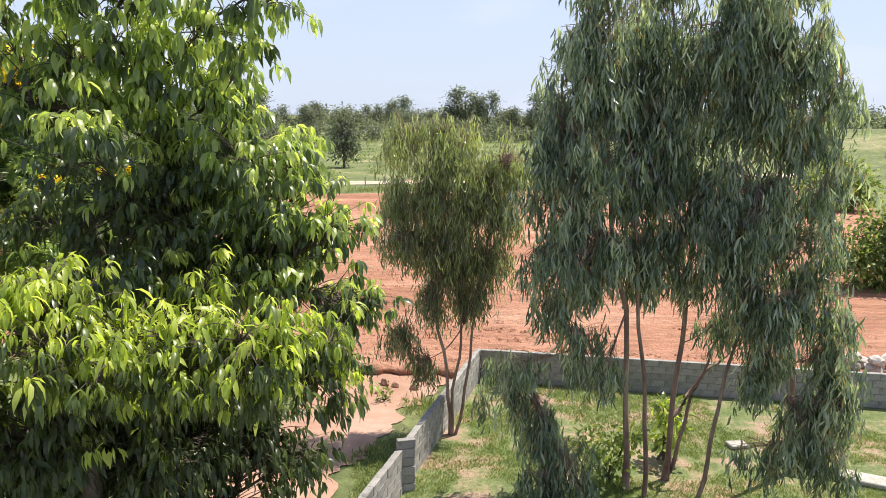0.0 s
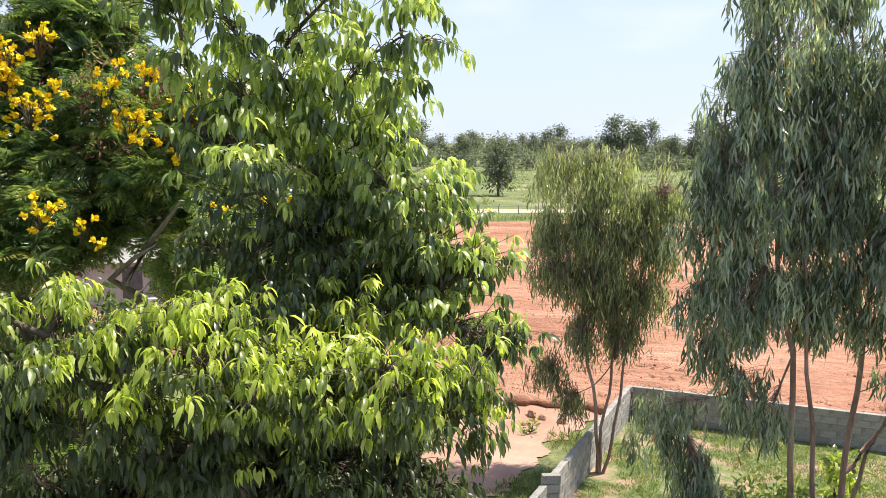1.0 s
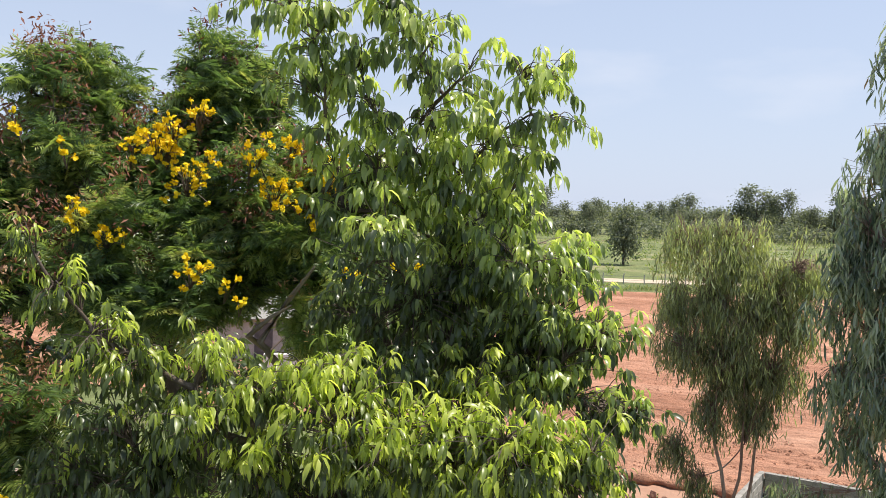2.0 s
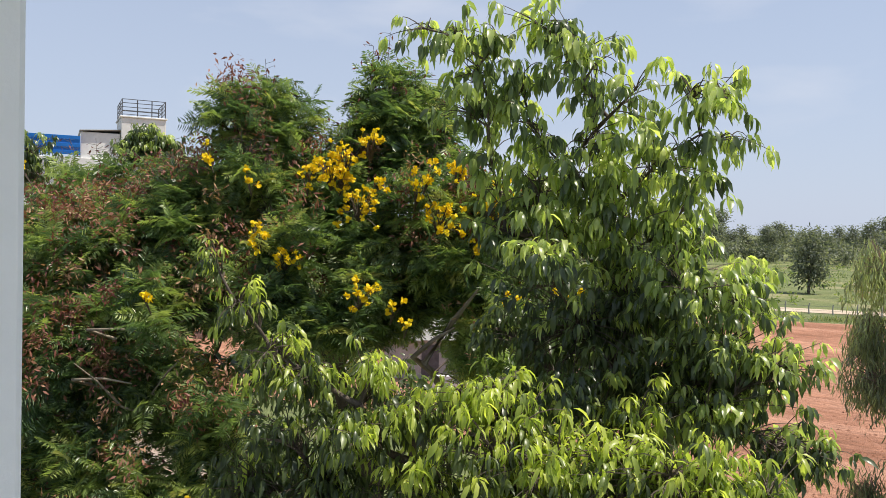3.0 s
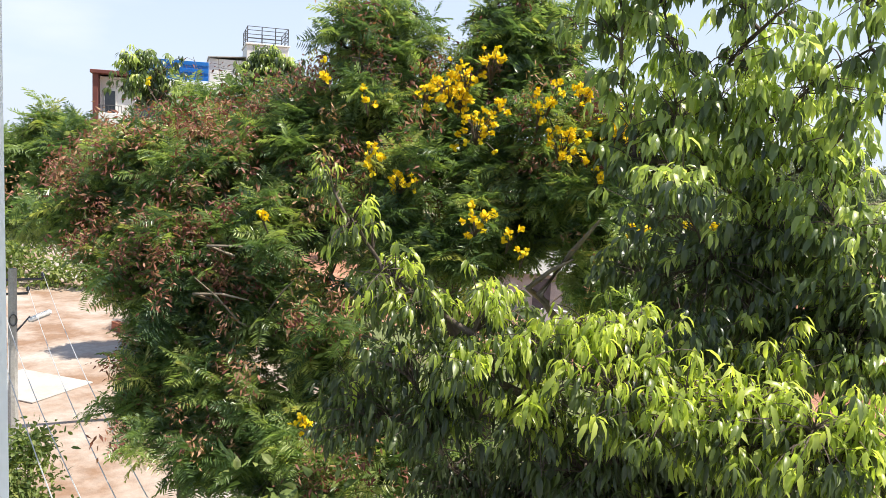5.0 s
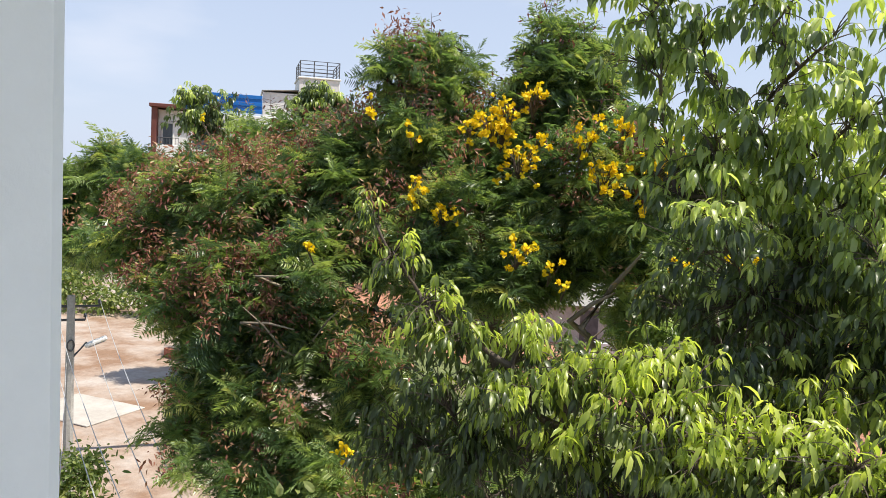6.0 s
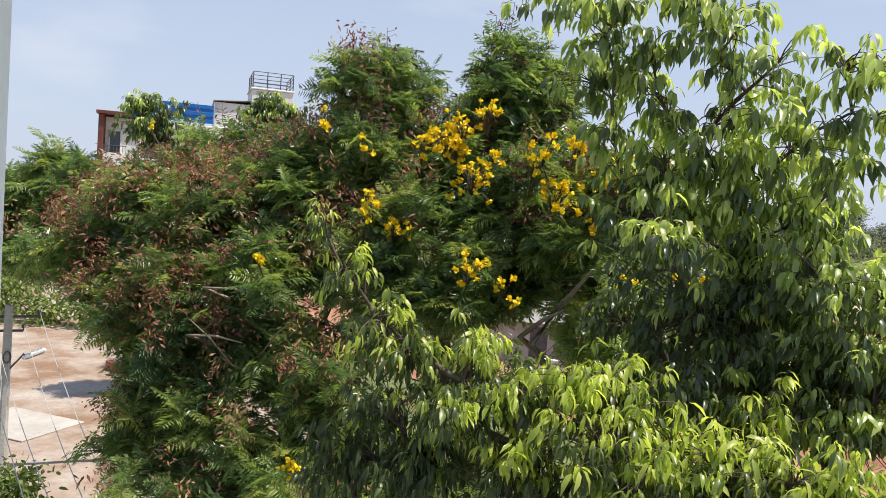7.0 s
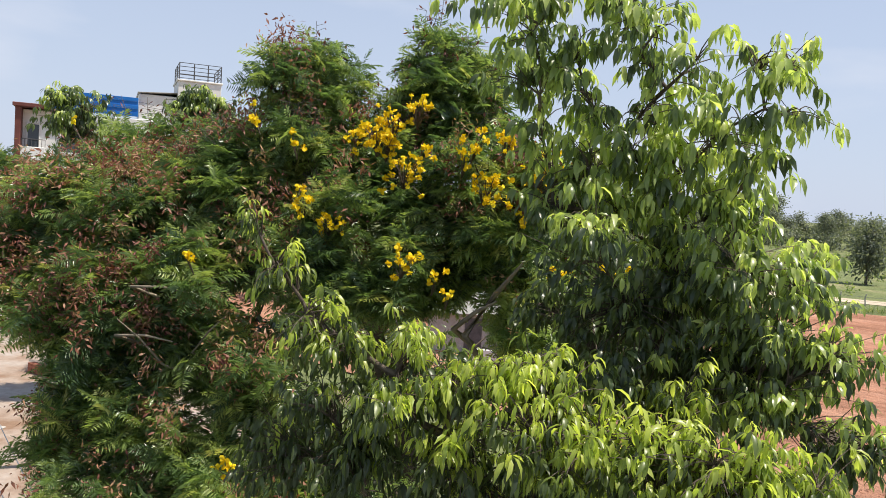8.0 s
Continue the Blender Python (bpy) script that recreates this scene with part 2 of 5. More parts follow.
def tubes(paths, sides=5):
    """Verts and quads of tapered tubes along paths of (points, radii)."""
    vs, fs, n = [], [], 0
    ring = np.linspace(0, 2 * np.pi, sides, endpoint=False)
    for pts, rad in paths:
        pts, rad = np.asarray(pts, float), np.asarray(rad, float)
        along = unit(np.gradient(pts, axis=0))
        ref = np.where(np.abs(along[:, 2:3]) < 0.9, [[0, 0, 1.0]], [[1.0, 0, 0]])
        a = unit(np.cross(along, ref))
        b = np.cross(along, a)
        v = pts[:, None] + rad[:, None, None] * (np.cos(ring)[None, :, None] * a[:, None] + np.sin(ring)[None, :, None] * b[:, None])
        vs.append(v.reshape(-1, 3))
        i = np.arange(len(pts) - 1)[:, None] * sides + n
        j = np.arange(sides)[None]
        k = (j + 1) % sides
        fs.append(np.stack([i + j, i + k, i + sides + k, i + sides + j], -1).reshape(-1, 4))
        n += len(pts) * sides
    return np.concatenate(vs), np.concatenate(fs)


def spread(shape, faces, base, ahead, up, length, width, tint):
    """Copies of one small leaf shape (x along, y across, z off the blade) at many places, as one set of arrays."""
    ahead = unit(ahead)
    side = unit(np.cross(up, ahead))
    off = np.cross(ahead, side)
    v = (base[:, None] + length[:, None, None] * (shape[None, :, 0:1] * ahead[:, None] + shape[None, :, 2:3] * off[:, None])
         + width[:, None, None] * shape[None, :, 1:2] * side[:, None])
    f = faces[None] + (np.arange(len(base)) * len(shape))[:, None, None]
    return v.reshape(-1, 3), f.reshape(-1, faces.shape[1]), np.repeat(tint, len(shape))


# broad pointed leaf, folded along its midrib and drooping towards its tip
BROAD = np.array([(0, 0, 0), (0.24, -0.42, 0.07), (0.25, 0, 0.02), (0.24, 0.42, 0.07), (0.6, -0.43, -0.04), (0.62, 0, -0.1), (0.6, 0.43, -0.04), (0.96, 0, -0.36)])
BROAD_F = np.array([(0, 1, 2), (0, 2, 3), (1, 4, 5), (1, 5, 2), (2, 5, 6), (2, 6, 3), (4, 7, 5), (5, 7, 6)])
# long sickle-shaped gum leaf
SICKLE = np.array([(0, 0, 0), (0.33, -0.2, 0.05), (0.33, 0.75, 0.02), (0.72, 0.1, -0.02), (0.72, 0.9, -0.05), (1, -0.3, -0.16)])
SICKLE_F = np.array([(0, 1, 2), (1, 3, 4), (1, 4, 2), (3, 5, 4)])


def frond_shape(pairs=9, seed=1):
    """A feathery leaf: a drooping rib with paired side leaflets, each at its own angle and length."""
    own = random.Random(seed)
    v, f = [(0, -0.01, 0), (0, 0.01, 0), (1, 0, -0.3)], [(0, 1, 2)]
    for i in range(pairs):
        for s in (-1, 1):
            if own.random() < 0.08:
                continue
            t = 0.12 + 0.86 * (i + own.uniform(-0.3, 0.3)) / (pairs - 1)
            reach = 0.29 * (1 - 0.6 * (1.7 * t - 0.8) ** 2) * own.uniform(0.75, 1.15)
            lean, sink, wide = own.uniform(0.25, 0.75), own.uniform(0.1, 0.75), 0.03 * own.uniform(0.8, 1.2)
            n = len(v)
            for q, h in ((0.0, 0.0), (0.5, wide), (1.0, 0.0), (0.5, -wide)):
                v.append((t + lean * reach * q + h, s * reach * q, -0.3 * t * t - sink * reach * q * q + 0.3 * h * own.uniform(-1, 1)))
            f += [(n, n + 1, n + 2), (n, n + 2, n + 3)]
    return np.array(v), np.array(f)


FRONDS = [frond_shape(14, k) for k in range(5)]


def scatter(lobes, density, squash=0.8, shell=2.0, bunch=0.0, per_bunch=6):
    """Shoot tips in a crown's lobes, gathered in bunches with gaps between: place, way out of the lobe, index of the lobe."""
    out = []
    for k, (x, y, z, r) in enumerate(lobes):
        n = max(6, int(density * r ** 2.2))
        c = max(3, int(n / per_bunch)) if bunch else n
        d = unit(rng.normal(size=(c, 3)))
        u = rng.random(c) ** (1 / shell)
        wob = 1 + 0.35 * rng.normal(size=c).clip(-1.5, 1.5)
        p = np.array([x, y, z]) + d * (r * u * wob)[:, None] * np.array([1, 1, squash])
        if bunch:
            pick = rng.integers(0, c, n)
            local = rng.normal(size=(n, 3)).clip(-2, 2)
            p, d = p[pick] + bunch * local * np.array([1, 1, 0.85]), unit(d[pick] + 0.35 * local)
        out.append(np.c_[p, d, np.full(n, k)])
    out = np.concatenate(out)
    return out[:, :3], out[:, 3:6], out[:, 6].astype(int)


def skeleton_of(trunk, lobes, lift=0.5):
    """Limbs from a trunk to every lobe: each lobe grows from the nearest lower limb. Returns the limbs as (points, parent lobe) and the load that each bears."""
    nodes = [(np.array(p, float), -1) for p in trunk]
    limbs, order = {}, sorted(range(len(lobes)), key=lambda k: np.min(np.linalg.norm(np.array(trunk)[:, :3] - np.array(lobes[k][:3]), axis=1)))
    for k in order:
        c = np.array(lobes[k][:3])
        def cost(node):
            gap = np.linalg.norm(c - node[0])
            return gap + 1.4 * max(0.0, node[0][2] - (c[2] - lift * gap)) + (0.0 if gap > 0.05 else 9)
        start, owner = min(nodes, key=cost)
        mid = (start + c) / 2 + np.array([*(rng.normal(size=2) * 0.07), -0.10]) * np.linalg.norm(c - start)
        t = np.linspace(0, 1, 7)[:, None]
        pts = (1 - t) ** 2 * start + 2 * t * (1 - t) * mid + t ** 2 * c
        limbs[k] = (pts, owner)
        nodes += [(p, k) for p in pts[2:]]
    load = {k: 1.0 for k in limbs}
    for k in reversed(order):
        o = limbs[k][1]
        if o >= 0:
            load[o] += load[k]
    return limbs, load


def woody(tree, trunk, lobes, base_r, top_r, twig_r, tips, owner, bark, lift=0.5, thin=0.5, wind=0.03):
    """Trunk, limbs and twigs of a tree, as parts."""
    t = np.linspace(0, 1, len(trunk))
    fine = np.linspace(0, 1, 4 * len(trunk))
    pts = np.stack([np.interp(fine, t, np.array(trunk)[:, c]) for c in range(3)], 1)
    pts += (wind * np.sin(fine * 9) + 0.6 * wind * np.sin(fine * 21 + 1))[:, None] * np.array([1, 0.6, 0])
    rad = base_r + (top_r - base_r) * fine ** 0.8
    rad[0] *= 1.35
    v, f = tubes([(pts, rad)], 10)
    np_mesh("trunk", v, f, bark, tree, smooth=True)
    limbs, load = skeleton_of([tuple(p) for p in pts[len(pts) // 3:]], lobes, lift)
    for k, (p, o) in limbs.items():
        r0 = max(twig_r * 1.8, top_r * (load[k] / max(load.values())) ** thin)
        v, f = tubes([(p, np.linspace(r0, max(twig_r, r0 * 0.45), len(p)))], 6)
        np_mesh("limb", v, f, bark, tree, smooth=True)
    # twigs bow from their lobe's limb out to the tips
    a = np.array([limbs[k][0][int(i)] for k, i in zip(owner, rng.integers(3, 7, len(owner)))])
    mid = (a + tips) / 2 + np.array([0, 0, 0.06]) + 0.03 * rng.normal(size=a.shape)
    w = np.linspace(0, 1, 5)[None, :, None]
    q = (1 - w) ** 2 * a[:, None] + 2 * w * (1 - w) * mid[:, None] + w ** 2 * tips[:, None]
    v, f = tubes([(p, twig_r * np.linspace(1, 0.35, 5)) for p in q], 3)
    np_mesh("branchwork", v, f, bark, tree, kind="stuff")


def by_lobe(name, shape, faces, owner, mat, tree, label, *arrays):
    """The leaves of each lobe as one cluster."""
    for k in np.unique(owner):
        pick = owner == k
        v, f, tint = spread(shape, faces, *[a[pick] for a in arrays])
        np_mesh(name, v, f, mat, tree, tint, label, kind="stuff", smooth=True)


def broadleaf_tree(label, trunk, lobes, density, per_shoot, size, base_r, mat, squash=0.8, broad=0.36, open_above=99.0, single=0, fresh=0.4, limb=0.5, lit_from=-9.0, dull_below=-99.0, dull_top=99.0):
    tree = tagged(empty("broadleaf_tree", trunk[0]), label, "tree", "broadleaf trees")
    tips, out, owner = scatter(lobes, density, squash, 2.0, 0.07, 2.5)
    keep = (tips[:, 2] < open_above) | (rng.random(len(tips)) < 0.36 + 0.4 * (open_above + 0.7 - tips[:, 2]).clip(0, 0.7))
    tips, out, owner = tips[keep], out[keep], owner[keep]
    woody(tree, trunk, lobes, base_r, base_r * limb, 0.006, tips, owner, BARK)
    n = len(tips)
    # leaf tint also carries light: shaded dark low and towards -x, paler on top
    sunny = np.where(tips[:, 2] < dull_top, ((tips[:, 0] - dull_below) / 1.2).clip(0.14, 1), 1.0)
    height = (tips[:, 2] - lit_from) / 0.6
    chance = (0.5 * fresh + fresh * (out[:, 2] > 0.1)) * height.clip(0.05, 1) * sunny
    mature_shaded = rng.uniform(0.0, 0.4, n) * (0.75 * height).clip(0.2, 1) * (0.4 + 0.6 * sunny) + np.where(tips[:, 2] > open_above, 0.12, 0.0)
    young = np.where(rng.random(n) < chance, rng.uniform(0.5, 1.0, n), mature_shaded)
    rep = np.repeat(np.arange(n), per_shoot)
    m = len(rep)
    turn = np.tile(np.arange(per_shoot), n) * 2.4 + np.repeat(rng.random(n) * 6.3, per_shoot)
    fall = rng.normal(0.95, 0.36, m).clip(-0.2, 1.45)
    ahead = np.stack([np.cos(turn) * np.cos(fall), np.sin(turn) * np.cos(fall), -np.sin(fall)], 1) + 0.25 * out[rep]
    base = tips[rep] + 0.015 * unit(np.stack([np.cos(turn), np.sin(turn), 0 * turn], 1)) + rng.normal(size=(m, 3)) * 0.014
    up = np.stack([np.cos(turn), np.sin(turn), np.full(m, 0.8)], 1) + 0.3 * rng.normal(size=(m, 3))
    slim = np.array([(q[3] / 0.26) ** 0.5 for q in lobes]).clip(0.68, 1.0)[owner[rep]]
    slim = slim * np.where(base[:, 2] < open_above, 0.84, 1.0)
    length = size * slim * rng.normal(1, 0.2, m).clip(0.5, 1.5)
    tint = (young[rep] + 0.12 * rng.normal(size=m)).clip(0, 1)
    width = length * rng.normal(broad, 0.04, m)
    alone = np.zeros(m, bool)
    if single:
        outer = np.flatnonzero((base[:, 1] - 0.4 * base[:, 0] < np.quantile(base[:, 1] - 0.4 * base[:, 0], 0.35)) & (out[rep][:, 2] > 0.2))
        alone[rng.choice(outer, min(single, len(outer)), replace=False)] = True
    rest = ~alone
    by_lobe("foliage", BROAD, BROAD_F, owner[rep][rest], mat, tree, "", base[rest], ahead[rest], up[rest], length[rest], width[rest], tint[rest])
    # the leaves that stand out at the front, one by one, on a few shared meshes
    shades = []
    for s in np.linspace(0.1, 0.95, 6) if single else ():
        ob = np_mesh("leaf", BROAD, BROAD_F, mat, None, np.full(len(BROAD), s), smooth=True)
        shades.append(ob.data)
        bpy.data.objects.remove(ob)
    for i in np.flatnonzero(alone):
        a = Vector(ahead[i]).normalized()
        s = Vector(up[i]).cross(a).normalized()
        o = a.cross(s)
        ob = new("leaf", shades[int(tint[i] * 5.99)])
        cols = [a * length[i], s * width[i], o * length[i], Vector(base[i])]
        m4 = Matrix([[c[r] for c in cols] for r in range(3)] + [[0, 0, 0, 1]])
        ob.parent = tree
        ob.matrix_basis = Matrix.Translation(-Vector(tree.location)) @ m4
    return tree


def feathery_tree(name, label, trunk, lobes, density, per_shoot, size, base_r, mat, squash=0.75):
    tree = tagged(empty(name, trunk[0]), label, "tree", "feathery trees")
    tips, out, owner = scatter(lobes, density, squash, 2.0, 0.06, 2)
    woody(tree, trunk, lobes, base_r, base_r * 0.5, 0.007, tips, owner, BARK)
    n = len(tips)
    rep = np.repeat(np.arange(n), per_shoot)
    m = len(rep)
    turn = np.tile(np.arange(per_shoot), n) * 2.4 + np.repeat(rng.random(n) * 6.3, per_shoot)
    rise = rng.normal(0.05, 0.5, m)
    ahead = np.stack([np.cos(turn) * np.cos(rise), np.sin(turn) * np.cos(rise), np.sin(rise)], 1) + 0.45 * out[rep]
    up = np.tile([0.0, 0.0, 1.0], (m, 1)) + 0.45 * rng.normal(size=(m, 3))
    length = size * rng.normal(1, 0.22, m).clip(0.5, 1.5)
    tint = (np.repeat(rng.random(n), per_shoot) * 0.8 + 0.2 * rng.random(m)).clip(0, 1)
    base, width = tips[rep] + 0.02 * rng.normal(size=(m, 3)), length * 1.1
    for k in np.unique(owner):
        sets, n0 = [], 0
        for j, (shape, faces) in enumerate(FRONDS):
            pick = (owner[rep] == k) & (np.arange(m) % len(FRONDS) == j)
            v, f, c = spread(shape, faces, base[pick], ahead[pick], up[pick], length[pick], width[pick], tint[pick])
            sets.append((v, f + n0, c))
            n0 += len(v)
        v, f, c = (np.concatenate(q) for q in zip(*sets))
        np_mesh("foliage", v, f, mat, tree, c, kind="stuff")
    return tree, tips, out, owner


def gum_tree(label, stems, lobes, density, strands, size, base_r, mat, lift=0.9, slender=0.135, pale_top=0.1):
    """A slender gum: leaves hang along drooping strands."""
    tree = tagged(empty("eucalyptus_tree", stems[0][0]), label, "tree", "eucalyptus trees")
    tips, out, owner = scatter(lobes, density, 1.0, 2.2, 0.15, 13)
    woody(tree, stems[0], lobes, base_r, base_r * 0.4, 0.008, tips, owner, BARK_GUM, lift, 0.6, 0.07)
    for stem in stems[1:]:
        t, fine = np.linspace(0, 1, len(stem)), np.linspace(0, 1, 16)
        pts = np.stack([np.interp(fine, t, np.array(stem)[:, c]) for c in range(3)], 1)
        pts += (0.05 * np.sin(fine * 11 + stem[-1][0] * 5) + 0.03 * np.sin(fine * 23))[:, None] * np.array([1, 0.5, 0])
        v, f = tubes([(pts, np.linspace(base_r * 0.8, base_r * 0.25, 16))], 8)
        np_mesh("stem", v, f, BARK_GUM, tree, smooth=True)
    n = len(tips)
    rep = np.repeat(np.arange(n), strands)
    m = len(rep)
    down = np.tile(np.arange(strands) / strands, n)
    sway = np.repeat(rng.normal(size=(n, 2)) * 0.25, strands, 0)
    drop = np.repeat(rng.normal(0.5, 0.15, n).clip(0.2, 0.9), strands) * down
    base = tips[rep] + np.c_[sway * drop[:, None], -drop] + 0.04 * rng.normal(size=(m, 3))
    ahead = np.c_[rng.normal(size=(m, 2)) * 0.28, -np.ones(m)]
    up = np.c_[rng.normal(size=(m, 2)), np.zeros(m)]
    length = size * rng.normal(1, 0.22, m).clip(0.5, 1.6)
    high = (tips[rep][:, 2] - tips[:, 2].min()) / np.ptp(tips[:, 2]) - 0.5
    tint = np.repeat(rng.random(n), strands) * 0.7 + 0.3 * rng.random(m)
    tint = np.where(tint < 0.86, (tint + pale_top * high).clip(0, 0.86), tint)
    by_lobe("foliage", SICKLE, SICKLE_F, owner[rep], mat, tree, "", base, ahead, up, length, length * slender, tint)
    return tree


def clump(lobes, density, size, squash=0.8):
    """Verts, faces and tints of loose foliage for far trees and bushes."""
    tips, out, _ = scatter(lobes, density, squash, 2.5)
    n = len(tips)
    ahead = out + 0.7 * rng.normal(size=(n, 3)) + np.array([0, 0, -0.3])
    up = rng.normal(size=(n, 3)) + np.array([0, 0, 1.2])
    return spread(BROAD, BROAD_F, tips, ahead, up, size * rng.normal(1, 0.25, n).clip(0.4, 1.6), size * rng.normal(0.5, 0.1, n), rng.random(n))


# ---- the ground and what lies on it ----
def rise(x, y):
    """Gentle lie of the land: level near by, a low swell far off to one side."""
    return 6.0 * np.exp(-(((x - 95) / 40) ** 2 + ((y - 165) / 50) ** 2))


def sheet(name, xs, ys, height, mat, label, category):
    gx, gy = np.meshgrid(xs, ys)
    v = np.stack([gx, gy, height(gx, gy)], -1).reshape(-1, 3)
    w = len(xs)
    i = (np.arange(len(ys) - 1)[:, None] * w + np.arange(w - 1)[None]).ravel()
    ob = np_mesh(name, v, np.stack([i, i + 1, i + w + 1, i + w], 1), mat, smooth=True)
    return tagged(ob, label, category, kind="structure")


span = np.sinh(np.linspace(-4.6, 4.6, 161)) * 60
sheet("ground", span, span, lambda x, y: rise(x, y), MEADOW, "green meadow with dry and bare patches", "ground")


def ribbon(name, left, right, mat, label, category, z, wobble=0.25, steps=60, across=8):
    """A strip of ground between two edges with uneven borders."""
    t = np.linspace(0, 1, steps)
    def edge(points, seed):
        p = np.array(points, float)
        k = np.linspace(0, 1, len(p))
        e = np.stack([np.interp(t, k, p[:, 0]), np.interp(t, k, p[:, 1])], 1)
        w = np.array([noise.noise(Vector((a * 14, seed, 0))) + 0.4 * noise.noise(Vector((a * 60, seed, 2))) for a in t])
        g = unit(np.gradient(e, axis=0))
        return e + wobble * w[:, None] * np.stack([-g[:, 1], g[:, 0]], 1)
    a, b = edge(left, 1.3), edge(right, 5.1)
    s = np.linspace(0, 1, across)[None, :, None]
    g = a[:, None] * (1 - s) + b[:, None] * s
    zz = rise(g[..., 0], g[..., 1]) + z + 0.012 * np.sin(g[..., 0] * 3.1) * np.cos(g[..., 1] * 2.3) * np.minimum(1, 4 * s[..., 0] * (1 - s[..., 0]))
    v = np.concatenate([g, zz[..., None]], -1).reshape(-1, 3)
    i = (np.arange(steps - 1)[:, None] * across + np.arange(across - 1)[None]).ravel()
    ob = np_mesh(name, v, np.stack([i, i + 1, i + across + 1, i + across], 1), mat, smooth=True)
    return tagged(ob, label, category, kind="structure")


# ploughed field: furrows run across the view
t = np.linspace(0, 1, 300)
u = np.linspace(0, 1, 170)
gu, gt = np.meshgrid(u, t)
x0, x1 = -48 + 10 * gt, 15.5 + 32 * gt
fx = x0 + (x1 - x0) * gu
near_y = 23.9 - 0.19 * (fx - 1.2)
near_y = np.where(fx < 1.2, 23.7 + 0.1 * (1.2 - fx), near_y)
far_y = 81.9 + 0.266 * fx
fy = near_y + (far_y - near_y) * gt
ripple = np.array([[noise.noise(Vector((a * 0.12, b * 0.25, 3.0))) for a in np.linspace(-50, 50, 170)] for b in np.linspace(24, 95, 300)])
furrow = 0.032 * np.sin((fy + 0.12 * fx) * 5.2 + 3 * ripple) + 0.10 * ripple
edge_fade = np.minimum(1, np.minimum(12 * gt + 0.15, 12 * (1 - gt)))
fz = rise(fx, fy) + 0.05 + np.maximum(0.0, furrow + 0.06) * edge_fade
i = (np.arange(299)[:, None] * 170 + np.arange(169)[None]).ravel()
tagged(np_mesh("field", np.stack([fx, fy, fz], -1).reshape(-1, 3), np.stack([i, i + 1, i + 171, i + 170], 1), SOIL, smooth=True),
       "freshly ploughed red soil field with faint furrows", "field", kind="structure")

ribbon("yard", [(-4.5, 6), (-1.7, 13.2), (1.15, 23.1)], [(22, 4), (21, 12), (20, 19.6)], YARD, "rough yard grass with bare earth patches", "grass", 0.02, 0.05)
ribbon("verge", [(14.4, 21.2), (40, 60), (70, 110)], [(40, 18), (80, 60), (120, 110)], YARD, "dry grass beyond the block wall", "grass", 0.015, 0.6)
ribbon("dirt_path", [(-5.6, 11), (-4.6, 17.5), (-3.9, 21), (-4.5, 24.6)], [(-3.1, 11), (-2.1, 17.0), (-0.9, 20.4), (0.8, 24.4)], DIRT, "bare pale dirt path", "path", 0.03, 0.5, 180)
ribbon("track", [(-70, 77), (-12, 89.5), (48, 105)], [(-70, 81.5), (-12, 94.0), (48, 109)], TRACK, "pale dirt track beyond the field", "track", 0.04, 0.6)
ribbon("road", [(-14, -2), (-22, 4.0), (-60, 16), (-110, 30)], [(-9, 12), (-22, 18.5), (-58, 31), (-110, 46)], ROAD, "wide sandy road with worn brown patches", "road", 0.03, 0.9, 90, 24)


def slab_tile(at, size, turn, mat):
    bm = box(bmesh.new(), (-size[0] / 2, -size[1] / 2, 0), (size[0] / 2, size[1] / 2, 0.05), 0.015)
    bm.transform(pose(at[0], at[1], 0.03, 0, 0, turn))
    return part("concrete_slab", bm, mat)


SLAB_AT = (-25.6, 10.6)
tagged(slab_tile(SLAB_AT, (3.0, 2.4), 20, SLAB), "pale concrete slab set into the sandy road", "slab", kind="structure")
tagged(slab_tile((-21.0, 13.2), (3.2, 2.6), 24, SLAB), "pale concrete slab in the tree's shade", "slab", kind="structure")

# ---- concrete block boundary walls ----
def block_mesh(name, length, height, depth):
    bm = box(bmesh.new(), (-length / 2, -depth / 2, -height / 2), (length / 2, depth / 2, height / 2), 0.008)
    me = bpy.data.meshes.new(name)
    bm.to_mesh(me)
    bm.free()
    me.materials.append(BLOCK)
    return me


FULL, HALF = block_mesh("block", 0.39, 0.19, 0.15), block_mesh("half_block", 0.19, 0.19, 0.15)


def block_wall(name, a, b, courses, label):
    a, b = Vector((*a, 0)), Vector((*b, 0))
    run, turn = (b - a).length, math.atan2((b - a).y, (b - a).x)
    m = Matrix.Translation(a) @ Matrix.Rotation(turn, 4, "Z")
    core = box(bmesh.new(), (0, -0.062, 0), (run, 0.062, courses * 0.2 - 0.01))
    core.transform(m)
    wall = tagged(part(name, core, MORTAR), label, "wall", kind="structure")
    for c in range(courses):
        x = -0.2 * (c % 2)
        while x < run - 0.05:
            whole = x >= 0 and x + 0.4 <= run + 0.01
            at = x + 0.2 if whole else (x + 0.3 if x < 0 else x + 0.1)
            ob = new("block", FULL if whole else HALF)
            ob.matrix_basis = m @ pose(at, rng.normal() * 0.004, c * 0.2 + 0.1, rng.normal() * 0.3, 0, rng.normal() * 0.5)
            ob.parent = wall
            x += 0.4
    return wall


def block_pier(at, turn, courses):
    pier = tagged(empty("wall_pier", (*at, 0)), "pier of stacked grey concrete blocks", "pier", kind="structure")
    for c in range(courses):
        ob = new("block", FULL)
        ob.matrix_basis = pose(rng.normal() * 0.008, rng.normal() * 0.008, c * 0.2 + 0.1, 0, 0, turn + rng.normal() * 1.2)
        ob.parent = pier


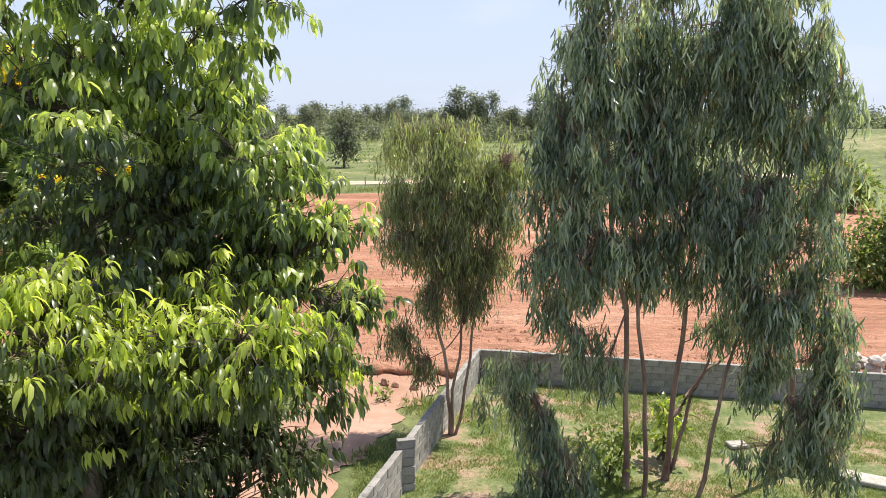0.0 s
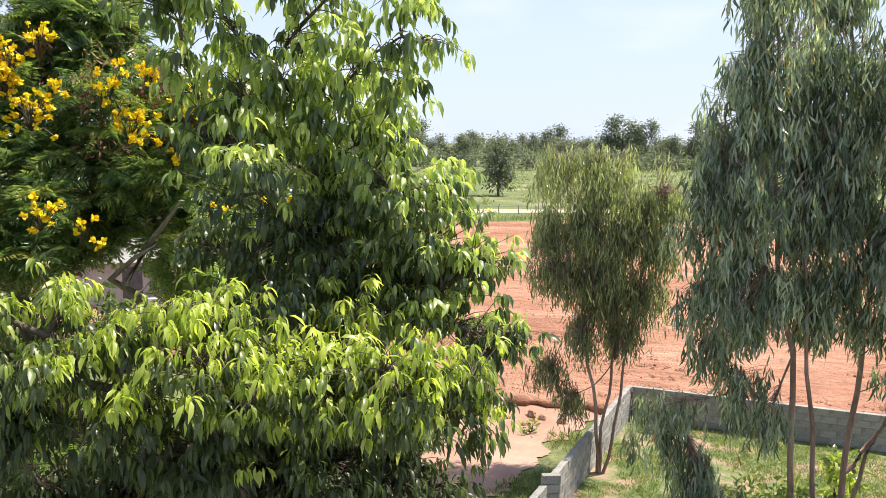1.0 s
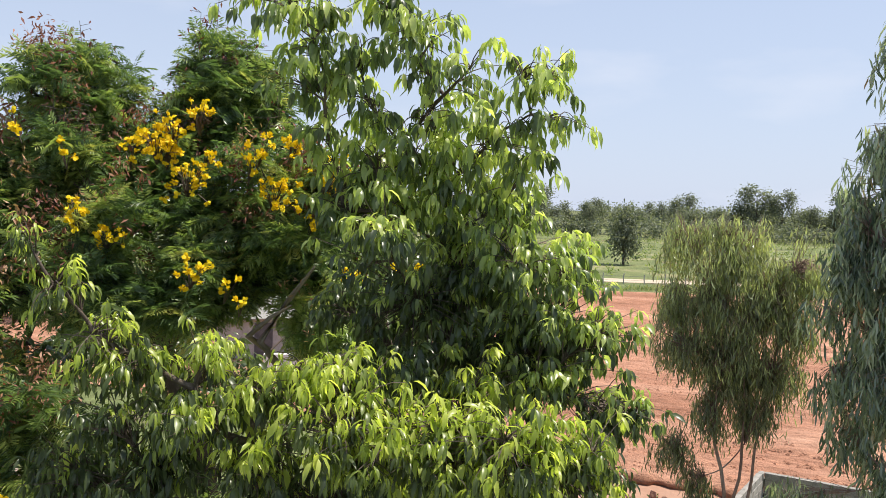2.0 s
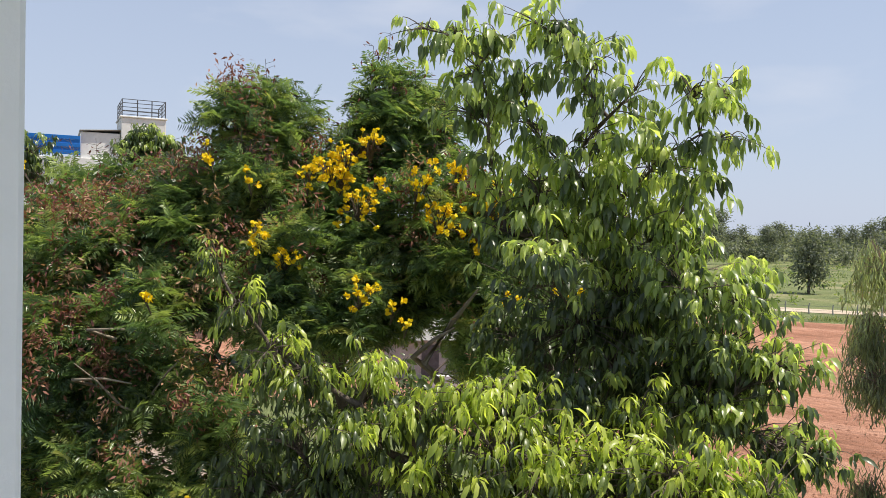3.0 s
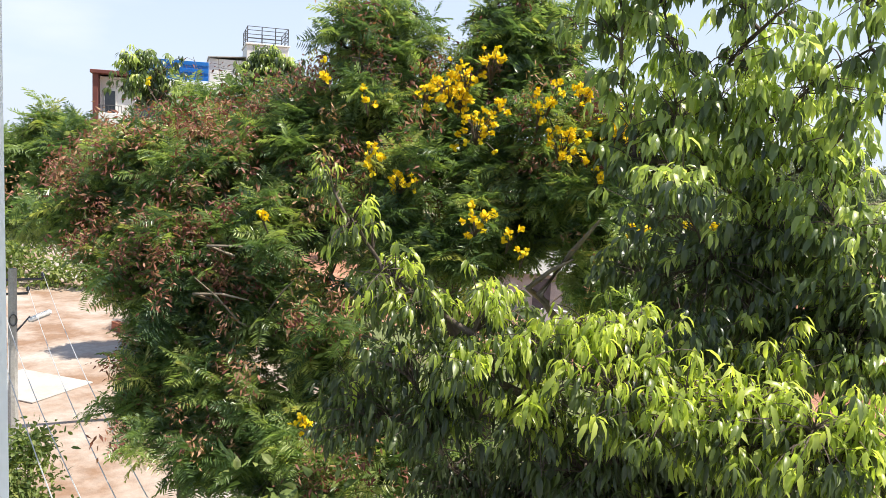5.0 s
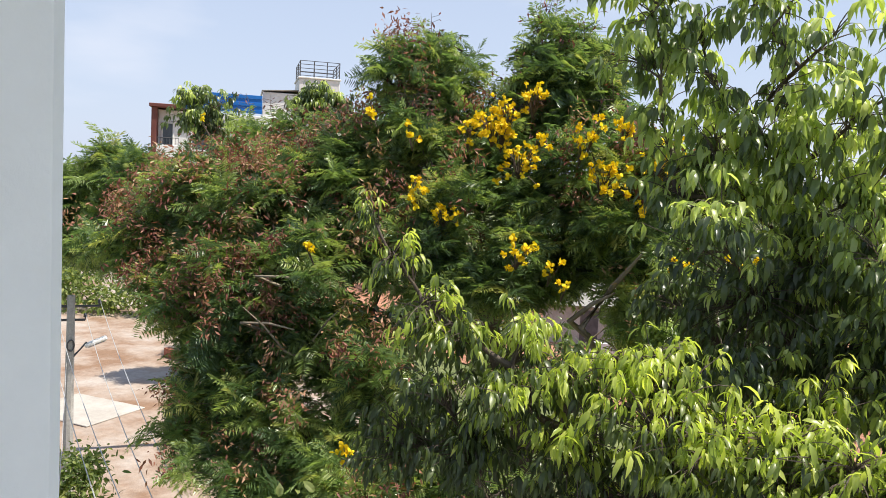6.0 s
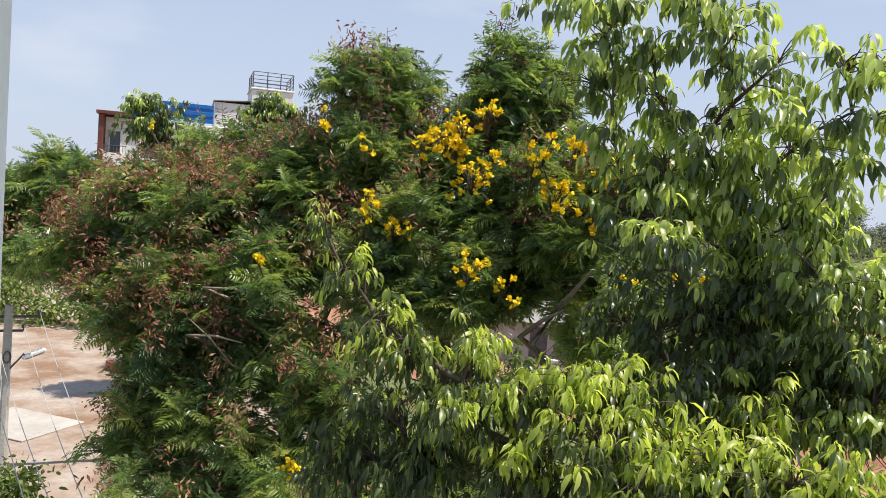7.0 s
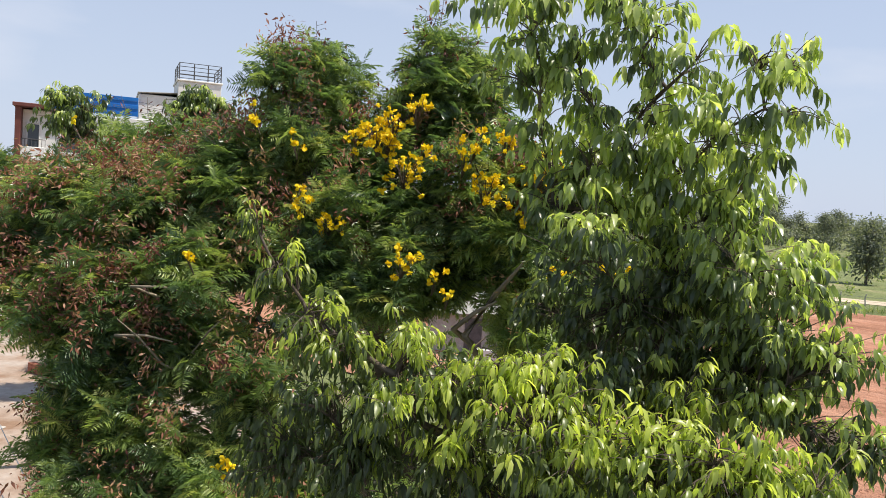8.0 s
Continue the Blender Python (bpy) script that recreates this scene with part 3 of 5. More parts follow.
# ---- the balcony that the camera stands on ----
tagged(solid("balcony_floor", (-1.4, -2.2, 6.35), (3.2, 0.55, 6.5), PAINT), "grey painted balcony slab", "floor", kind="structure")
# out of view; its overhang is set to keep the sun off wall_side
tagged(solid("ceiling", (-1.4, -2.2, 9.4), (3.2, 1.3, 9.55), PAINT), "grey painted slab over the balcony", "ceiling", kind="structure")
tagged(solid("wall_back", (-1.4, -2.4, 0), (3.2, -2.203, 9.55), PAINT), "grey painted outer wall", "wall", kind="structure")
tagged(solid("wall_side", (-0.93, 0.10, 0.0), (-0.63, 0.38, 9.397), PAINT, bevel=0.012), "smooth grey painted wall end of the balcony", "wall", kind="structure")

tagged(solid("wall_lower", (-1.4, 1.15, 0), (3.2, 1.3, 6.347), PAINT), "grey painted lower front wall", "wall", kind="structure")
tagged(solid("wall_garden", (-3.6, 1.15, 0), (-1.403, 1.3, 6.0), PAINT), "grey painted wall beside the house front", "wall", kind="structure")
tagged(solid("balcony_edge", (-1.4, 0.553, 6.35), (3.2, 1.3, 6.5), PAINT), "grey painted front edge of the balcony", "floor", kind="structure")

# ---- trees ----
# lobes of the crowns: x, y, z, radius
LIME_REAR = [(-2.36, 5.54, 9.58, 0.26), (-2.82, 5.31, 9.5, 0.25), (-2.13, 5.63, 9.35, 0.24), (-3.25, 4.93, 9.55, 0.2), (-3.05, 5.07, 9.52, 0.26), (-2.9, 5.16, 9.27, 0.26), (-2.55, 5.45, 9.62, 0.28), (-2.65, 5.4, 9.21, 0.26), (-3.06, 5.29, 8.97, 0.22), (-2.95, 5.47, 8.69, 0.26), (-2.96, 5.69, 8.35, 0.28), (-2.37, 5.64, 8.56, 0.3), (-1.84, 5.74, 8.43, 0.3), (-1.38, 5.67, 8.35, 0.24), (-2.24, 5.59, 9.17, 0.26), (-2.87, 5.29, 9.04, 0.28), (-2.25, 5.48, 9.39, 0.26), (-1.8, 5.54, 9.09, 0.3), (-1.39, 5.46, 9.04, 0.28), (-1.17, 5.41, 8.98, 0.22), (-1.11, 5.42, 8.69, 0.2), (-1.32, 5.48, 8.74, 0.22)] + [(-2.61, 5.53, 8.89, 0.33), (-2.12, 5.64, 8.84, 0.36), (-1.61, 5.6, 8.62, 0.36), (-2.6, 5.65, 8.43, 0.4), (-2.13, 5.85, 8.27, 0.4), (-1.63, 5.91, 8.11, 0.3), (-2.18, 4.96, 7.9, 0.3), (-2.29, 5.79, 7.32, 0.5), (-1.83, 5.95, 7.51, 0.5), (-1.39, 5.66, 7.65, 0.35), (-1.12, 6.13, 7.64, 0.3), (-1.19, 5.81, 7.26, 0.4), (-0.85, 5.77, 7.15, 0.33), (-1.73, 5.98, 6.97, 0.45), (-1.25, 5.7, 6.8, 0.4), (-2.01, 5.14, 6.9, 0.33), (-3.08, 6.08, 7.21, 0.35), (-0.78, 5.95, 6.59, 0.3), (-0.56, 5.87, 6.57, 0.22), (-1.27, 6.27, 6.93, 0.35)] + [(-2.45, 5.6, 8.05, 0.32), (-1.95, 5.8, 7.92, 0.3), (-1.5, 5.75, 7.9, 0.22), (-2.8, 5.5, 8.02, 0.25)]
LIME_FRONT = [(-3.49, 4.44, 5.75, 0.35), (-3.07, 4.75, 5.71, 0.4), (-2.51, 4.85, 5.87, 0.4), (-2.02, 4.97, 5.93, 0.4), (-0.94, 4.54, 6.65, 0.28), (-0.69, 4.79, 6.59, 0.25), (-1.59, 5.19, 6.8, 0.28), (-3.99, 3.63, 7.81, 0.14), (-3.81, 3.67, 7.52, 0.18), (-3.66, 3.83, 7.22, 0.24), (-3.4, 3.94, 7.09, 0.25), (-3.11, 4.17, 7.05, 0.25), (-2.49, 4.35, 6.98, 0.2), (-2.34, 4.32, 6.99, 0.26), (-2.7, 4.22, 6.88, 0.27), (-3.04, 3.97, 6.76, 0.27), (-3.5, 3.84, 6.68, 0.25), (-2.08, 4.35, 6.9, 0.26), (-1.79, 4.37, 6.75, 0.27), (-1.46, 4.39, 6.74, 0.28), (-1.14, 4.39, 6.71, 0.28)] + [(-3.33, 3.99, 6.37, 0.35), (-2.75, 4.19, 6.41, 0.38), (-2.13, 4.32, 6.43, 0.38), (-3.8, 3.83, 6.32, 0.3), (-2.11, 4.09, 6.75, 0.28), (-1.81, 4.23, 6.63, 0.28), (-1.45, 4.36, 6.54, 0.28), (-1.11, 4.57, 6.5, 0.28), (-0.77, 4.74, 6.41, 0.24), (-0.6, 4.96, 6.34, 0.14), (-1.78, 4.94, 6.23, 0.4), (-2.2, 4.76, 6.26, 0.4), (-1.33, 5.18, 6.1, 0.33), (-2.36, 4.46, 6.09, 0.4), (-1.76, 4.84, 5.81, 0.45)] + [(-2.5, 4.75, 5.8, 0.42), (-2.1, 4.95, 5.85, 0.42), (-1.7, 5.05, 5.8, 0.42), (-1.3, 5.2, 5.75, 0.36), (-2.3, 4.7, 5.35, 0.45), (-1.85, 4.85, 5.3, 0.45), (-1.45, 5.0, 5.3, 0.42), (-3.0, 4.5, 5.3, 0.42), (-1.05, 5.25, 5.6, 0.25)]
LIME_FAR = [(-12.16, 6.62, 9.14, 0.24), (-12.02, 6.87, 9.2, 0.26), (-11.92, 7.07, 9.06, 0.28), (-12.12, 6.75, 8.86, 0.3), (-11.99, 6.98, 8.72, 0.36), (-11.13, 8.24, 9.3, 0.26), (-10.93, 8.48, 9.4, 0.28), (-10.76, 8.71, 9.36, 0.26), (-11.02, 8.4, 9.1, 0.34), (-10.8, 8.7, 9.1, 0.34), (-10.68, 8.85, 8.95, 0.32), (-11.5, 7.6, 8.55, 0.4), (-11.2, 8.0, 8.4, 0.4)]
FEATHERY = [(-6.36, 6.51, 9.2, 0.405), (-5.98, 6.87, 8.55, 0.42), (-5.29, 7.42, 9.29, 0.405), (-5.16, 7.52, 8.8, 0.45), (-5.53, 6.98, 8.31, 0.495), (-6.27, 6.31, 8.31, 0.45), (-6.53, 6.04, 8.47, 0.342), (-6.53, 5.74, 7.98, 0.495), (-5.64, 6.23, 7.8, 0.495), (-5.01, 6.76, 7.86, 0.45), (-4.51, 7.22, 8.25, 0.405), (-4.02, 7.52, 8.17, 0.378), (-4.07, 7.02, 7.65, 0.378), (-7.28, 5.43, 7.68, 0.495), (-8.4, 5.57, 7.88, 0.495), (-8.2, 4.94, 7.48, 0.585), (-9.85, 5.04, 7.12, 0.63), (-9.05, 4.4, 7.16, 0.45), (-7.14, 4.93, 7.02, 0.585), (-7.84, 4.56, 6.76, 0.585), (-6.34, 5.34, 7.22, 0.495), (-7.86, 4.52, 6.46, 0.432)] + [(-7.17, 4.71, 6.43, 0.585), (-6.53, 5.1, 6.39, 0.495), (-5.66, 5.8, 7.22, 0.45), (-4.98, 6.4, 7.28, 0.378), (-3.93, 7.34, 6.85, 0.405), (-6.61, 4.65, 5.73, 0.495), (-7.41, 4.5, 5.63, 0.378), (-7.51, 4.13, 5.19, 0.27), (-6.02, 4.78, 5.46, 0.45), (-5.66, 5.21, 6.03, 0.45), (-6.55, 4.39, 5.12, 0.405), (-5.41, 4.58, 5.36, 0.297), (-4.12, 7.91, 6.22, 0.36), (-5.38, 5.22, 5.49, 0.45), (-4.77, 5.53, 5.27, 0.45), (-5.91, 4.6, 4.93, 0.45), (-5.13, 4.9, 4.95, 0.45), (-6.53, 6.34, 8.91, 0.297), (-6.17, 6.7, 8.85, 0.342), (-5.79, 7.03, 8.6, 0.32), (-5.42, 7.3, 9.12, 0.24), (-5.05, 7.59, 9.18, 0.297)] + [(-4.64, 7.62, 8.7, 0.24), (-5.13, 6.78, 6.95, 0.36), (-5.18, 6.1, 7.01, 0.36), (-4.53, 7.32, 7.69, 0.38), (-4.33, 7.68, 7.26, 0.34), (-4.85, 7.11, 7.19, 0.3)] + [(-8.4, 4.64, 7.82, 0.28), (-8.19, 5.0, 7.92, 0.31), (-7.77, 5.3, 7.97, 0.34), (-7.24, 5.52, 8.02, 0.34), (-6.82, 5.72, 8.14, 0.34), (-8.98, 5.61, 8.25, 0.24), (-8.8, 5.88, 8.36, 0.2), (-8.61, 6.17, 8.42, 0.2), (-8.44, 6.38, 8.6, 0.2), (-8.89, 5.73, 8.56, 0.13), (-8.0, 5.7, 8.12, 0.3), (-7.41, 6.1, 8.26, 0.28), (-9.3, 5.3, 7.6, 0.42), (-7.7, 5.0, 7.75, 0.4)] + [(-6.51, 6.11, 9.33, 0.13), (-6.43, 6.31, 9.46, 0.13), (-6.29, 6.55, 9.64, 0.14), (-6.12, 6.75, 9.48, 0.13), (-6.53, 5.96, 9.17, 0.11), (-5.67, 7.24, 9.58, 0.13), (-5.49, 7.36, 9.67, 0.13), (-5.29, 7.62, 9.76, 0.15), (-5.06, 7.8, 9.65, 0.14), (-4.96, 7.91, 9.42, 0.13)]
DARK_FEATHERY = [(-19.21, 8.64, 8.05, 0.6), (-20.32, 8.59, 7.52, 0.8), (-18.09, 8.68, 7.5, 0.8), (-20.45, 8.26, 6.59, 1.0), (-19.14, 8.79, 6.56, 1.0), (-17.75, 9.35, 7.14, 0.6), (-18.43, 7.91, 6.22, 0.6)]
ROAD_SHADE_CROWN = [(-26.69, 15.35, 4.6, 1.15), (-25.95, 16.50, 4.6, 1.15), (-24.71, 17.64, 4.6, 1.15), (-29.10, 18.68, 4.6, 1.15), (-27.16, 19.88, 4.6, 1.15)]
GUM_A = [(2.89, 15.53, 10.86, 0.7), (2.83, 15.54, 9.74, 0.75), (2.77, 15.56, 8.69, 0.85), (2.37, 15.62, 7.94, 0.75), (1.97, 15.68, 7.06, 0.55), (2.93, 15.53, 7.19, 0.9), (2.44, 15.61, 6.07, 0.75), (1.91, 15.68, 5.37, 0.5), (3.1, 15.49, 5.75, 0.7), (2.74, 15.56, 3.66, 0.5), (2.92, 15.53, 4.83, 0.6), (2.22, 15.64, 4.22, 0.45), (1.41, 15.74, 2.39, 0.5), (2.01, 15.67, 1.8, 0.6), (2.61, 15.58, 0.98, 0.62), (1.75, 15.7, 3.01, 0.4), (2.28, 15.63, 0.45, 0.5), (3.42, 15.42, 3.12, 0.35)]
GUM_B = [(4.13, 16.28, 11.01, 0.7), (4.1, 16.29, 9.62, 0.75), (4.48, 16.19, 8.3, 0.9), (4.24, 16.26, 6.82, 0.9), (4.85, 16.09, 7.4, 0.85), (5.32, 15.94, 6.4, 0.7), (3.98, 16.32, 5.4, 0.6), (5.77, 15.78, 3.99, 0.4), (4.33, 16.23, 4.94, 0.5), (4.99, 16.04, 4.87, 0.45), (3.72, 16.38, 8.63, 0.8), (3.77, 16.37, 7.5, 0.8), (5.07, 16.02, 8.85, 0.7), (4.83, 16.09, 5.8, 0.6)]
GUM_C = [(5.81, 15.44, 10.88, 0.9), (5.6, 15.52, 9.77, 0.9), (6.26, 15.27, 9.54, 0.8), (6.81, 15.03, 9.22, 0.5), (5.88, 15.41, 8.3, 0.95), (6.73, 15.06, 7.88, 0.6), (6.08, 15.34, 6.69, 0.9), (5.77, 15.46, 5.56, 0.75), (6.71, 15.08, 5.74, 0.7), (7.13, 14.88, 4.79, 0.6), (6.63, 15.11, 4.17, 0.7), (7.4, 14.75, 3.6, 0.5), (6.51, 15.16, 3.11, 0.5), (7.14, 14.88, 2.17, 0.68), (7.62, 14.64, 1.81, 0.55), (6.62, 15.11, 1.47, 0.4), (7.2, 14.85, 8.61, 0.4), (7.24, 14.82, 6.85, 0.5), (7.71, 14.59, 4.09, 0.45), (7.64, 14.63, 2.73, 0.45), (6.11, 15.33, 4.79, 0.6)]
GUM_YOUNG = [(-0.93, 19.28, 7.56, 0.5), (0.5, 19.29, 7.37, 0.5), (1.59, 19.23, 7.04, 0.5), (0.09, 19.3, 7.56, 0.45), (-0.04, 19.3, 6.82, 0.5), (1.06, 19.27, 6.56, 0.5), (-1.13, 19.27, 6.13, 0.5), (-0.31, 19.3, 6.13, 0.75), (0.79, 19.28, 6.14, 0.75), (1.41, 19.25, 5.74, 0.5), (-0.86, 19.28, 5.02, 0.55), (0.26, 19.3, 4.74, 0.85), (1.16, 19.26, 4.62, 0.55), (-0.29, 19.3, 3.6, 0.45), (0.83, 19.28, 3.61, 0.45), (-0.92, 19.28, 2.73, 0.38), (-0.56, 19.29, 1.84, 0.33)]
UNDERSTORY = [(-7.59, 7.96, 6.21, 0.7), (-7.21, 8.96, 6.21, 0.6), (-6.69, 8.1, 5.77, 0.7), (-6.19, 9.1, 5.6, 0.6), (-3.84, 9.26, 6.27, 0.6), (-3.25, 10.01, 6.53, 0.7), (-2.52, 10.22, 6.45, 0.6), (-4.45, 8.97, 5.66, 0.6), (-3.57, 9.37, 5.73, 0.6), (-2.69, 9.66, 5.95, 0.6), (-8.21, 7.31, 5.68, 0.7), (-5.4, 10.73, 6.89, 0.5), (-4.69, 8.85, 7.44, 0.4), (-7.23, 6.46, 6.47, 0.4), (-7.08, 6.01, 6.06, 0.4), (-7.07, 6.64, 6.9, 0.35), (-6.81, 6.91, 6.36, 0.35), (-4.79, 9.34, 7.25, 0.7), (-4.07, 9.14, 6.88, 0.6), (-4.2, 8.5, 6.66, 0.4)] + [(-4.26, 10.14, 7.34, 0.5), (-4.15, 8.55, 6.39, 0.6)] + [(-4.1, 7.98, 7.24, 0.6), (-3.63, 8.19, 7.17, 0.6), (-3.7, 8.1, 6.68, 0.45), (-3.54, 8.16, 6.64, 0.6), (-3.02, 8.38, 6.74, 0.55), (-3.41, 8.84, 7.3, 0.5), (-2.75, 8.41, 6.36, 0.5), (-4.03, 8.59, 7.55, 0.5), (-4.45, 8.39, 7.68, 0.5), (-2.58, 8.55, 6.9, 0.4)]
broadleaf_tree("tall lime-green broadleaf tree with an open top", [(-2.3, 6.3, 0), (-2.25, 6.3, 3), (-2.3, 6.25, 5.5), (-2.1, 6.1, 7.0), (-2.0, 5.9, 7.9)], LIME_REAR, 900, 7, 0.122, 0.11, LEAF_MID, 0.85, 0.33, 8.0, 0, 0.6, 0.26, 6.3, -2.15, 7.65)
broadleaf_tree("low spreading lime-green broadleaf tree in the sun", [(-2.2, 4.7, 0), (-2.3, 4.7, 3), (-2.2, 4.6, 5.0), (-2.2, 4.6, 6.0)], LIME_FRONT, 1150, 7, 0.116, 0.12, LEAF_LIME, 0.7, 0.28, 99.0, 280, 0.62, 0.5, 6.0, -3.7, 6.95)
broadleaf_tree("broadleaf tree top showing over the feathery trees", [(-12.6, 8, 0), (-12.5, 7.9, 5), (-12.4, 7.8, 8.0)], LIME_FAR, 900, 8, 0.13, 0.12, LEAF_MID, 0.8, 0.34, 99.0, 0, 0.3)
flame, f_tips, f_out, f_owner = feathery_tree("flowering_tree", "wide feathery tree with yellow flowers and dry pods", [(-4.9, 7.4, 0), (-4.95, 7.3, 3), (-5.2, 7.0, 5.4), (-5.8, 6.6, 7.2)], FEATHERY, 400, 8, 0.25, 0.17, LEAF_FROND)
feathery_tree("feathery_tree", "dark green feathery tree beside the road", [(-19.2, 12.8, 0), (-19.3, 12.5, 3.5), (-19.6, 10.5, 6.5)], DARK_FEATHERY, 170, 8, 0.42, 0.17, LEAF_FROND)
# added shadow caster, set sunward of the road behind the flowering crown
feathery_tree("feathery_tree", "low spreading feathery tree shading the sandy road", [(-26.4, 18.6, 0), (-26.5, 18.4, 1.8), (-26.6, 17.9, 3.6)], ROAD_SHADE_CROWN, 130, 8, 0.42, 0.15, LEAF_FROND)
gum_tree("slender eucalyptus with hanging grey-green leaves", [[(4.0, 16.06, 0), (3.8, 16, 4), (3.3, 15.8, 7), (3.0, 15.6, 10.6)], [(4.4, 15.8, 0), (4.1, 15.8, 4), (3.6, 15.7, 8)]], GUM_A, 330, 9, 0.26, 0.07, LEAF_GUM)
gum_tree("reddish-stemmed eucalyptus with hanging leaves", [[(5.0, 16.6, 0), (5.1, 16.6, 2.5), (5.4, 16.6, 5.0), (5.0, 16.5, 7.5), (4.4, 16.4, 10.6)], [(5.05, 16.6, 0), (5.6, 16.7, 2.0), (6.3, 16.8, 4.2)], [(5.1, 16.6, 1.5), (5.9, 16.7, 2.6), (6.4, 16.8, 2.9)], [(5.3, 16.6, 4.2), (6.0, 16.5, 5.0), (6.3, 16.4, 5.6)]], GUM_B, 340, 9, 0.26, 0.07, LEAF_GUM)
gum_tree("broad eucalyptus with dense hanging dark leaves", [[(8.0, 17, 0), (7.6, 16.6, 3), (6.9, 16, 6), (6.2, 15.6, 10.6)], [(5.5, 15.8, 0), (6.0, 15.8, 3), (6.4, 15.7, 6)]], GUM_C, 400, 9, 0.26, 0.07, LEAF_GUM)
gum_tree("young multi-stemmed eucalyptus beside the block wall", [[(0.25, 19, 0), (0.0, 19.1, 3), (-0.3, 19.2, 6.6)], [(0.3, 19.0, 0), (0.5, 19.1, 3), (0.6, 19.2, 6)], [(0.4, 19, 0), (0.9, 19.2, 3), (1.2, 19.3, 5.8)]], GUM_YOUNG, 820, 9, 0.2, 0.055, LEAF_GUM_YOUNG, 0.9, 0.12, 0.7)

block_wall("boundary_wall_1", (-3.2, 7.2), (1.17, 23.28), 5, "low unplastered grey concrete block wall")
block_wall("boundary_wall_2", (1.24, 23.2), (21.0, 19.7), 5, "low unplastered grey concrete block wall")
block_pier((-0.72, 15.95), 15, 6)

# ---- flowers and pods of the flowering tree ----
PETAL_SHAPE = np.array([(0, 0, 0), (0.5, -0.5, 0.12), (0.5, 0.5, 0.12), (1, -0.25, 0.02), (1, 0.25, 0.02)])
PETAL_F = np.array([(0, 1, 2), (1, 3, 4), (1, 4, 2)])
SPRAYS = [(-5.12, 6.15, 8.54, 16), (-5.01, 6.24, 8.68, 10), (-4.9, 6.33, 8.24, 22), (-5.05, 6.21, 8.49, 8), (-4.25, 6.79, 8.12, 18), (-3.81, 7.05, 8.3, 16),
          (-3.69, 7.12, 8.22, 12), (-5.44, 5.86, 7.73, 8), (-4.57, 5.95, 7.4, 9), (-5.62, 5.69, 7.88, 8), (-4.37, 6.71, 8.54, 7), (-4.11, 6.88, 8.6, 8),
          (-3.95, 6.97, 7.85, 2), (-3.36, 6.73, 7.35, 6), (-2.82, 6.98, 7.42, 3), (-4.82, 6.39, 8.83, 7)] + \
         [(-5.68, 5.62, 8.46, 3), (-5.98, 5.4, 8.68, 3), (-5.01, 4.44, 5.76, 3), (-4.22, 6.21, 7.13, 2), (-4.33, 6.13, 7.26, 2), (-5.29, 6.0, 8.48, 4),
          (-4.44, 6.67, 8.39, 4), (-3.49, 7.22, 8.25, 5), (-3.03, 6.88, 7.4, 3), (-5.89, 4.63, 7.35, 2), (-7.71, 4.6, 8.5, 1)]
toward = np.array([0.62, -0.74, 0.1])
blooms = []
for k in range(4):
    d = unit(rng.normal(size=(9, 3)) + np.array([0, 0, 0.4]))
    length = 0.037 * rng.normal(1, 0.2, 9).clip(0.6, 1.5)
    v, f, tint = spread(PETAL_SHAPE, PETAL_F, np.zeros((9, 3)), d, rng.normal(size=d.shape), length, length * 0.95, np.full(9, k / 3.0))
    ob = np_mesh("flower", v, f, PETAL, None, tint)
    blooms.append(ob.data)
    bpy.data.objects.remove(ob)
for x, y, z, n in SPRAYS:
    heart = np.array([x, y, z]) + 0.3 * toward
    wide = 0.031 * math.sqrt(n)
    at = heart + rng.normal(size=(int(1.5 * n) + 1, 3)).clip(-1.8, 1.8) * wide * np.array([1.0, 0.7, 0.85])
    stalks = [(np.array([heart - 0.3 * toward + (0, 0, -0.15), (heart + p) / 2 + (0, 0, -0.04), p]), (0.006, 0.004, 0.003)) for p in at]
    v, f = tubes(stalks, 3)
    spray = np_mesh("flower_spray", v, f, BARK, flame, label="spray of bright yellow flowers")
    for p in at:
        ob = new("flower", blooms[int(rng.integers(4))])
        ob.parent = spray
        ob.matrix_basis = pose(*p, *(rng.random(3) * 360))

# bare pale branches that show between the fronds
for a, c, r in (((-6.44, 4.37, 7.04), (-6.05, 4.74, 7.0), 0.012), ((-6.5, 4.27, 6.59), (-6.14, 4.62, 6.55), 0.013), ((-6.27, 4.61, 6.32), (-6.41, 4.22, 6.76), 0.01),
                ((-6.11, 4.82, 6.43), (-5.86, 4.98, 6.79), 0.01),
                ((-4.22, 6.58, 6.7), (-3.72, 6.77, 7.47), 0.03), ((-4.32, 6.52, 6.75), (-3.92, 6.65, 7.07), 0.024)):
    a, c = np.array(a), np.array(c)
    back = a + (a - c) * 0.2 + np.array([0.1, 0.35, -0.12])
    v, f = tubes([(np.array([back, a, (a + c) / 2 + (0, 0, 0.03), c]), (r * 1.5, r * 1.2, r, r * 0.4))], 6)
    np_mesh("bare_branch", v, f, TWIG, flame, label="bare pale grey branch", smooth=True)

